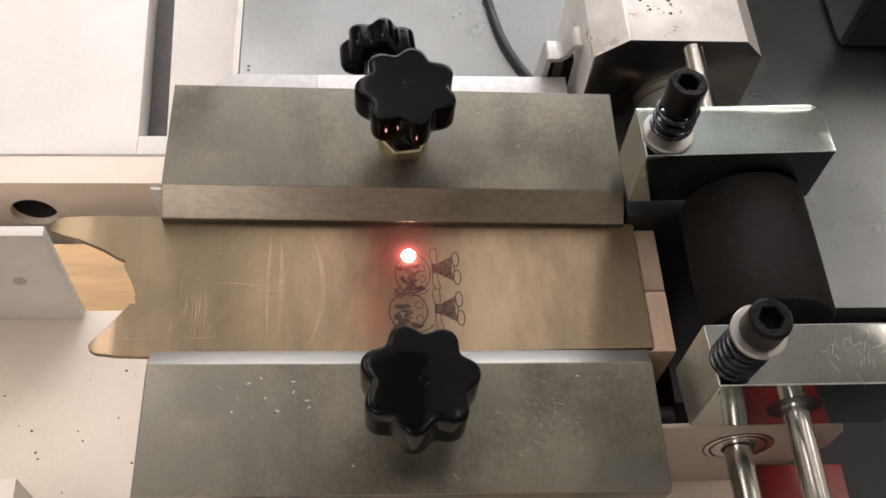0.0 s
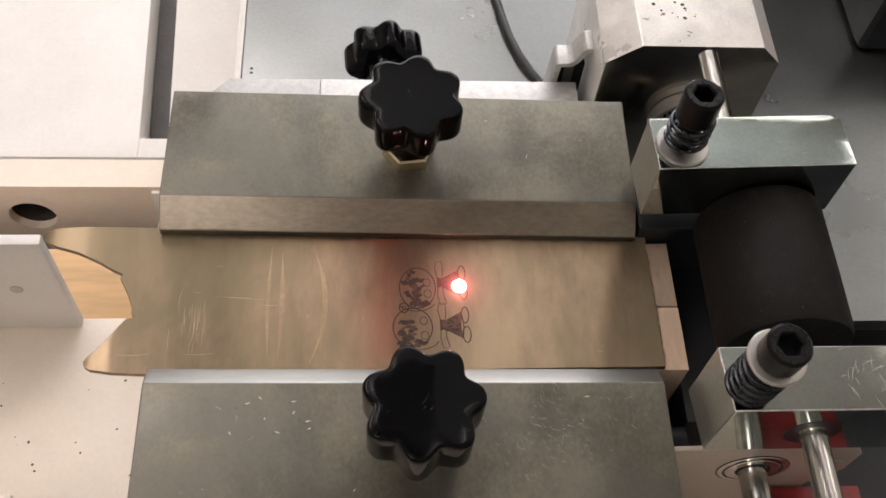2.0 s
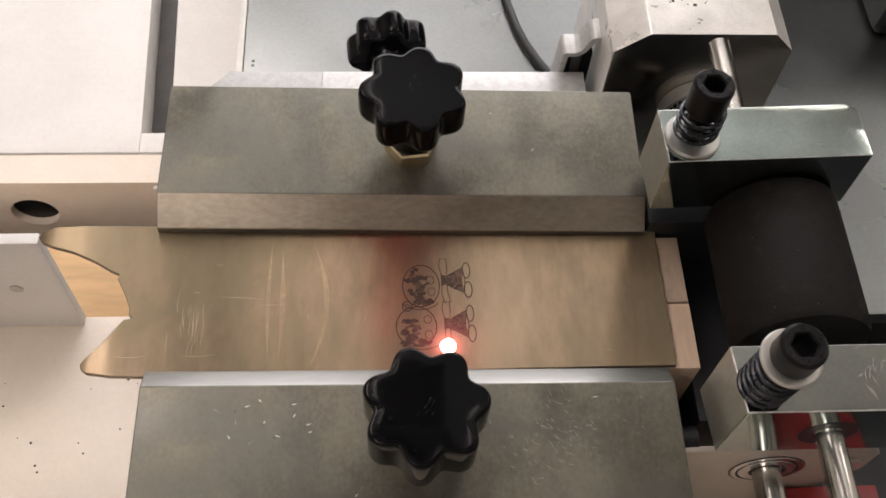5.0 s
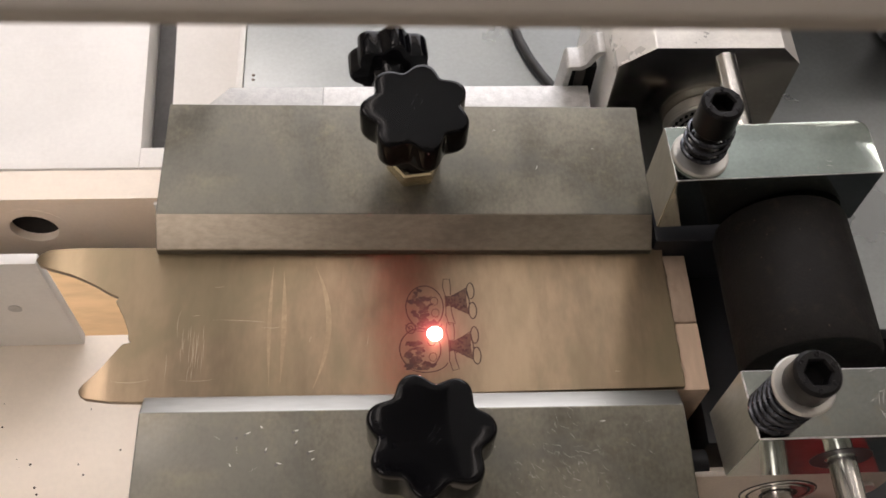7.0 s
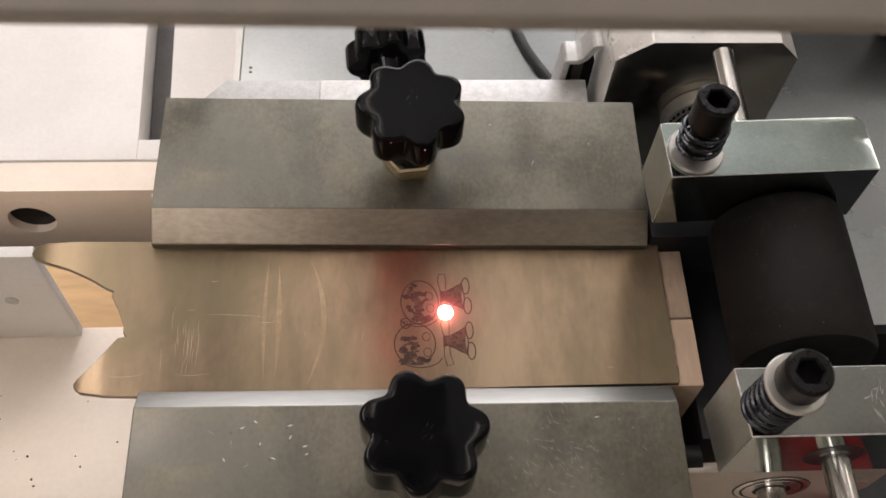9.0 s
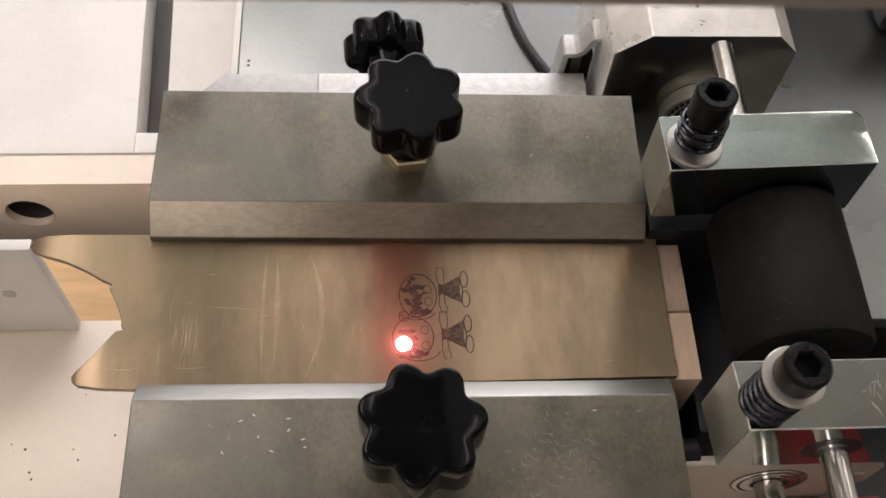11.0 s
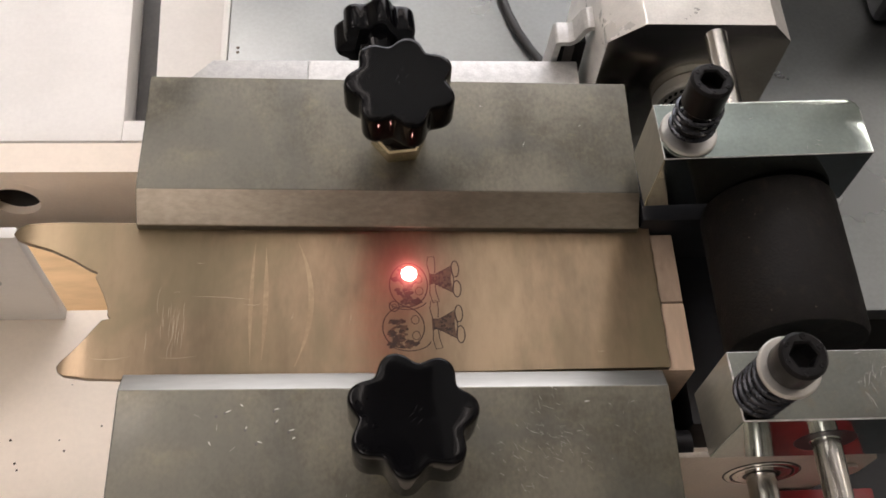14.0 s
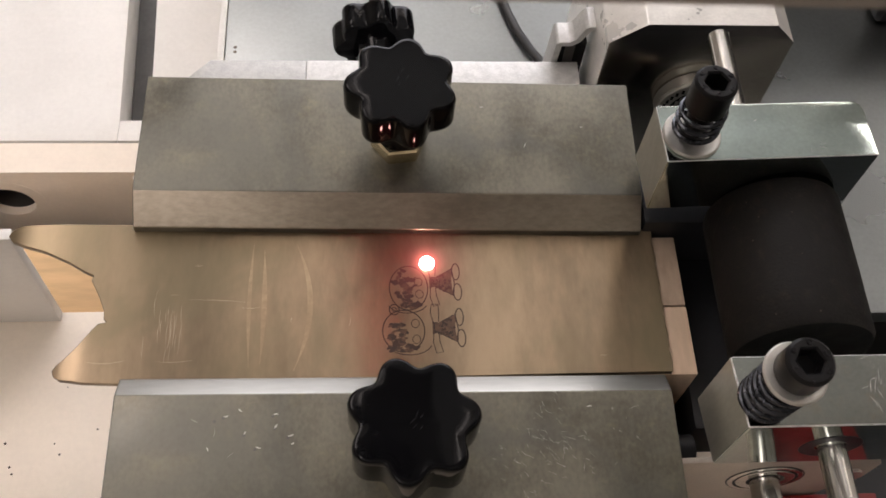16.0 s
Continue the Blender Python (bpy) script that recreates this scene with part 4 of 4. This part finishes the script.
def motions():
    walk(SPOT_OB, [
        (0.0, pose(0.0755, -0.0302, 0.0001)), (0.1, pose(0.0773, -0.0301, 0.0001)), (0.2, pose(0.0788, -0.0311, 0.0001)), (0.3, pose(0.0803, -0.0322, 0.0001)),
        (0.4, pose(0.0809, -0.0338, 0.0001)), (0.5, pose(0.0821, -0.0326, 0.0001)), (0.6, pose(0.0827, -0.0303, 0.0001)), (0.7, pose(0.0821, -0.0288, 0.0001)),
        (0.8, pose(0.0827, -0.0281, 0.0001)), (0.9, pose(0.0834, -0.0278, 0.0001)), (1.0, pose(0.0839, -0.0287, 0.0001)), (1.1, pose(0.0841, -0.0294, 0.0001)),
        (1.2, pose(0.0842, -0.0312, 0.0001)), (1.3, pose(0.0851, -0.0323, 0.0001)), (1.4, pose(0.0870, -0.0314, 0.0001)), (1.5, pose(0.0886, -0.0307, 0.0001)),
        (1.6, pose(0.0892, -0.0308, 0.0001)), (1.7, pose(0.0900, -0.0308, 0.0001)), (1.8, pose(0.0902, -0.0328, 0.0001)), (1.9, pose(0.0892, -0.0346, 0.0001)),
        (2.0, pose(0.0892, -0.0361, 0.0001)), (2.1, pose(0.0902, -0.0376, 0.0001)), (2.2, pose(0.0897, -0.0397, 0.0001)), (2.3, pose(0.0886, -0.0394, 0.0001)),
        (2.4, pose(0.0871, -0.0390, 0.0001)), (2.5, pose(0.0852, -0.0379, 0.0001)), (2.6, pose(0.0842, -0.0379, 0.0001)), (2.7, pose(0.0834, -0.0395, 0.0001)),
        (2.8, pose(0.0834, -0.0413, 0.0001)), (2.9, pose(0.0838, -0.0421, 0.0001)), (3.0, pose(0.0834, -0.0441, 0.0001)), (3.1, pose(0.0841, -0.0460, 0.0001)),
        (3.2, pose(0.0855, -0.0460, 0.0001)), (3.3, pose(0.0872, -0.0452, 0.0001)), (3.4, pose(0.0887, -0.0446, 0.0001)), (3.5, pose(0.0894, -0.0450, 0.0001)),
        (3.6, pose(0.0904, -0.0441, 0.0001)), (3.7, pose(0.0912, -0.0461, 0.0001)), (3.8, pose(0.0905, -0.0481, 0.0001)), (3.9, pose(0.0895, -0.0494, 0.0001)),
        (4.0, pose(0.0898, -0.0509, 0.0001)), (4.1, pose(0.0909, -0.0519, 0.0001)), (4.2, pose(0.0903, -0.0538, 0.0001)), (4.5, pose(0.0893, -0.0553, 0.0001)),
        (4.8, pose(0.0863, -0.0558, 0.0001)), (5.1, pose(0.0823, -0.0563, 0.0001)), (5.4, pose(0.0783, -0.0568, 0.0001)), (5.7, pose(0.0753, -0.0573, 0.0001)),
        (6.0, pose(0.0725, -0.0529, 0.0001)), (6.3, pose(0.0695, -0.0509, 0.0001)), (6.4, pose(0.0689, -0.0500, 0.0001)), (6.5, pose(0.0690, -0.0484, 0.0001)),
        (6.6, pose(0.0696, -0.0470, 0.0001)), (6.7, pose(0.0709, -0.0458, 0.0001)), (6.8, pose(0.0760, -0.0448, 0.0001)), (6.9, pose(0.0773, -0.0448, 0.0001)),
        (7.0, pose(0.0792, -0.0452, 0.0001)), (7.1, pose(0.0799, -0.0470, 0.0001)), (7.2, pose(0.0812, -0.0477, 0.0001)), (7.3, pose(0.0817, -0.0458, 0.0001)),
        (7.4, pose(0.0821, -0.0441, 0.0001)), (7.5, pose(0.0813, -0.0420, 0.0001)), (7.6, pose(0.0807, -0.0415, 0.0001)), (7.7, pose(0.0792, -0.0419, 0.0001)),
        (7.8, pose(0.0773, -0.0426, 0.0001)), (7.9, pose(0.0754, -0.0428, 0.0001)), (8.0, pose(0.0705, -0.0437, 0.0001)), (8.1, pose(0.0715, -0.0423, 0.0001)),
        (8.2, pose(0.0731, -0.0432, 0.0001)), (8.3, pose(0.0816, -0.0421, 0.0001)), (8.4, pose(0.0747, -0.0434, 0.0001)), (8.5, pose(0.0761, -0.0504, 0.0001)),
        (8.6, pose(0.0795, -0.0452, 0.0001)), (8.7, pose(0.0799, -0.0378, 0.0001)), (8.8, pose(0.0714, -0.0353, 0.0001)), (8.9, pose(0.0839, -0.0304, 0.0001)),
        (9.0, pose(0.0839, -0.0401, 0.0001)), (9.1, pose(0.0889, -0.0525, 0.0001)), (9.2, pose(0.0712, -0.0558, 0.0001)), (9.5, pose(0.0772, -0.0508, 0.0001)),
        (9.8, pose(0.0822, -0.0468, 0.0001)), (10.1, pose(0.0802, -0.0418, 0.0001)), (10.4, pose(0.0752, -0.0428, 0.0001)), (10.7, pose(0.0722, -0.0478, 0.0001)),
        (11.0, pose(0.0722, -0.0518, 0.0001)), (11.3, pose(0.0733, -0.0547, 0.0001)), (11.4, pose(0.0741, -0.0555, 0.0001)), (11.5, pose(0.0761, -0.0555, 0.0001)),
        (11.6, pose(0.0780, -0.0558, 0.0001)), (11.7, pose(0.0798, -0.0562, 0.0001)), (11.8, pose(0.0814, -0.0552, 0.0001)), (11.9, pose(0.0811, -0.0531, 0.0001)),
        (12.0, pose(0.0782, -0.0354, 0.0001)), (12.1, pose(0.0771, -0.0362, 0.0001)), (12.2, pose(0.0780, -0.0373, 0.0001)), (12.3, pose(0.0787, -0.0365, 0.0001)),
        (12.4, pose(0.0820, -0.0371, 0.0001)), (12.5, pose(0.0807, -0.0359, 0.0001)), (12.6, pose(0.0801, -0.0378, 0.0001)), (12.7, pose(0.0791, -0.0390, 0.0001)),
        (12.8, pose(0.0776, -0.0393, 0.0001)), (12.9, pose(0.0756, -0.0398, 0.0001)), (13.0, pose(0.0758, -0.0408, 0.0001)), (13.1, pose(0.0779, -0.0404, 0.0001)),
        (13.2, pose(0.0796, -0.0409, 0.0001)), (13.3, pose(0.0815, -0.0404, 0.0001)), (13.4, pose(0.0823, -0.0390, 0.0001)), (13.5, pose(0.0799, -0.0357, 0.0001)),
        (13.6, pose(0.0799, -0.0337, 0.0001)), (13.7, pose(0.0804, -0.0349, 0.0001)), (13.8, pose(0.0783, -0.0327, 0.0001)), (13.9, pose(0.0783, -0.0337, 0.0001)),
        (14.0, pose(0.0768, -0.0331, 0.0001)), (14.1, pose(0.0774, -0.0317, 0.0001)), (14.2, pose(0.0723, -0.0432, 0.0001)), (14.3, pose(0.0718, -0.0441, 0.0001)),
        (14.4, pose(0.0736, -0.0416, 0.0001)), (14.5, pose(0.0726, -0.0414, 0.0001)), (14.6, pose(0.0716, -0.0395, 0.0001)), (14.7, pose(0.0720, -0.0385, 0.0001)),
        (14.8, pose(0.0715, -0.0371, 0.0001)), (14.9, pose(0.0714, -0.0349, 0.0001)), (15.0, pose(0.0718, -0.0330, 0.0001)), (15.1, pose(0.0729, -0.0314, 0.0001)),
        (15.2, pose(0.0745, -0.0302, 0.0001)), (15.3, pose(0.0768, -0.0302, 0.0001)), (15.4, pose(0.0782, -0.0300, 0.0001)), (15.5, pose(0.0799, -0.0315, 0.0001)),
        (15.6, pose(0.0811, -0.0326, 0.0001)), (15.7, pose(0.0820, -0.0335, 0.0001)), (15.8, pose(0.0823, -0.0320, 0.0001)), (15.9, pose(0.0824, -0.0299, 0.0001)),
        (16.0, pose(0.0820, -0.0288, 0.0001)),
    ])
    walk(LIP_OB, [
        (0.0, pose(0.0654, -0.1350, 0.2204, 29.7, 0, -0.8)), (4.2, pose(0.0689, -0.1211, 0.2113, 29.7, 0, -0.8)), (5.3, pose(0.0688, -0.1180, 0.2095, 29.7, 0, -0.8)),
        (6.3, pose(0.0686, -0.1173, 0.2066, 29.7, 0, -0.8)), (6.4, pose(0.0686, -0.1179, 0.2059, 29.7, 0, -0.8)), (6.5, pose(0.0686, -0.1190, 0.2049, 29.7, 0, -0.8)),
        (6.6, pose(0.0685, -0.1208, 0.2037, 29.7, 0, -0.8)), (6.7, pose(0.0686, -0.1217, 0.2031, 29.7, 0, -0.8)), (6.8, pose(0.0686, -0.1217, 0.2030, 29.7, 0, -0.8)),
        (6.9, pose(0.0686, -0.1199, 0.2039, 29.7, 0, -0.8)), (7.0, pose(0.0687, -0.1182, 0.2048, 29.7, 0, -0.8)), (7.3, pose(0.0691, -0.1180, 0.2047, 29.7, 0, -0.8)),
        (7.5, pose(0.0694, -0.1180, 0.2047, 29.7, 0, -0.8)), (7.8, pose(0.0697, -0.1184, 0.2046, 29.7, 0, -0.8)), (8.0, pose(0.0699, -0.1184, 0.2047, 29.7, 0, -0.8)),
        (8.3, pose(0.0701, -0.1183, 0.2047, 29.7, 0, -0.8)), (8.5, pose(0.0703, -0.1182, 0.2047, 29.7, 0, -0.8)), (9.0, pose(0.0705, -0.1173, 0.2051, 29.7, 0, -0.8)),
        (9.2, pose(0.0705, -0.1172, 0.2051, 29.7, 0, -0.8)), (10.2, pose(0.0704, -0.1163, 0.2054, 29.7, 0, -0.8)), (11.3, pose(0.0704, -0.1159, 0.2054, 29.7, 0, -0.8)),
        (11.5, pose(0.0704, -0.1157, 0.2054, 29.7, 0, -0.8)), (12.0, pose(0.0701, -0.1157, 0.2047, 29.7, 0, -0.8)), (12.3, pose(0.0702, -0.1158, 0.2042, 29.7, 0, -0.8)),
        (12.5, pose(0.0703, -0.1162, 0.2037, 29.7, 0, -0.8)), (12.7, pose(0.0704, -0.1158, 0.2036, 29.7, 0, -0.8)), (13.0, pose(0.0705, -0.1152, 0.2035, 29.7, 0, -0.8)),
        (14.5, pose(0.0710, -0.1138, 0.2018, 29.7, 0, -0.8)), (15.5, pose(0.0701, -0.1133, 0.2004, 29.7, 0, -0.8)), (16.0, pose(0.0702, -0.1130, 0.1995, 29.7, 0, -0.8)),
    ])


motions()
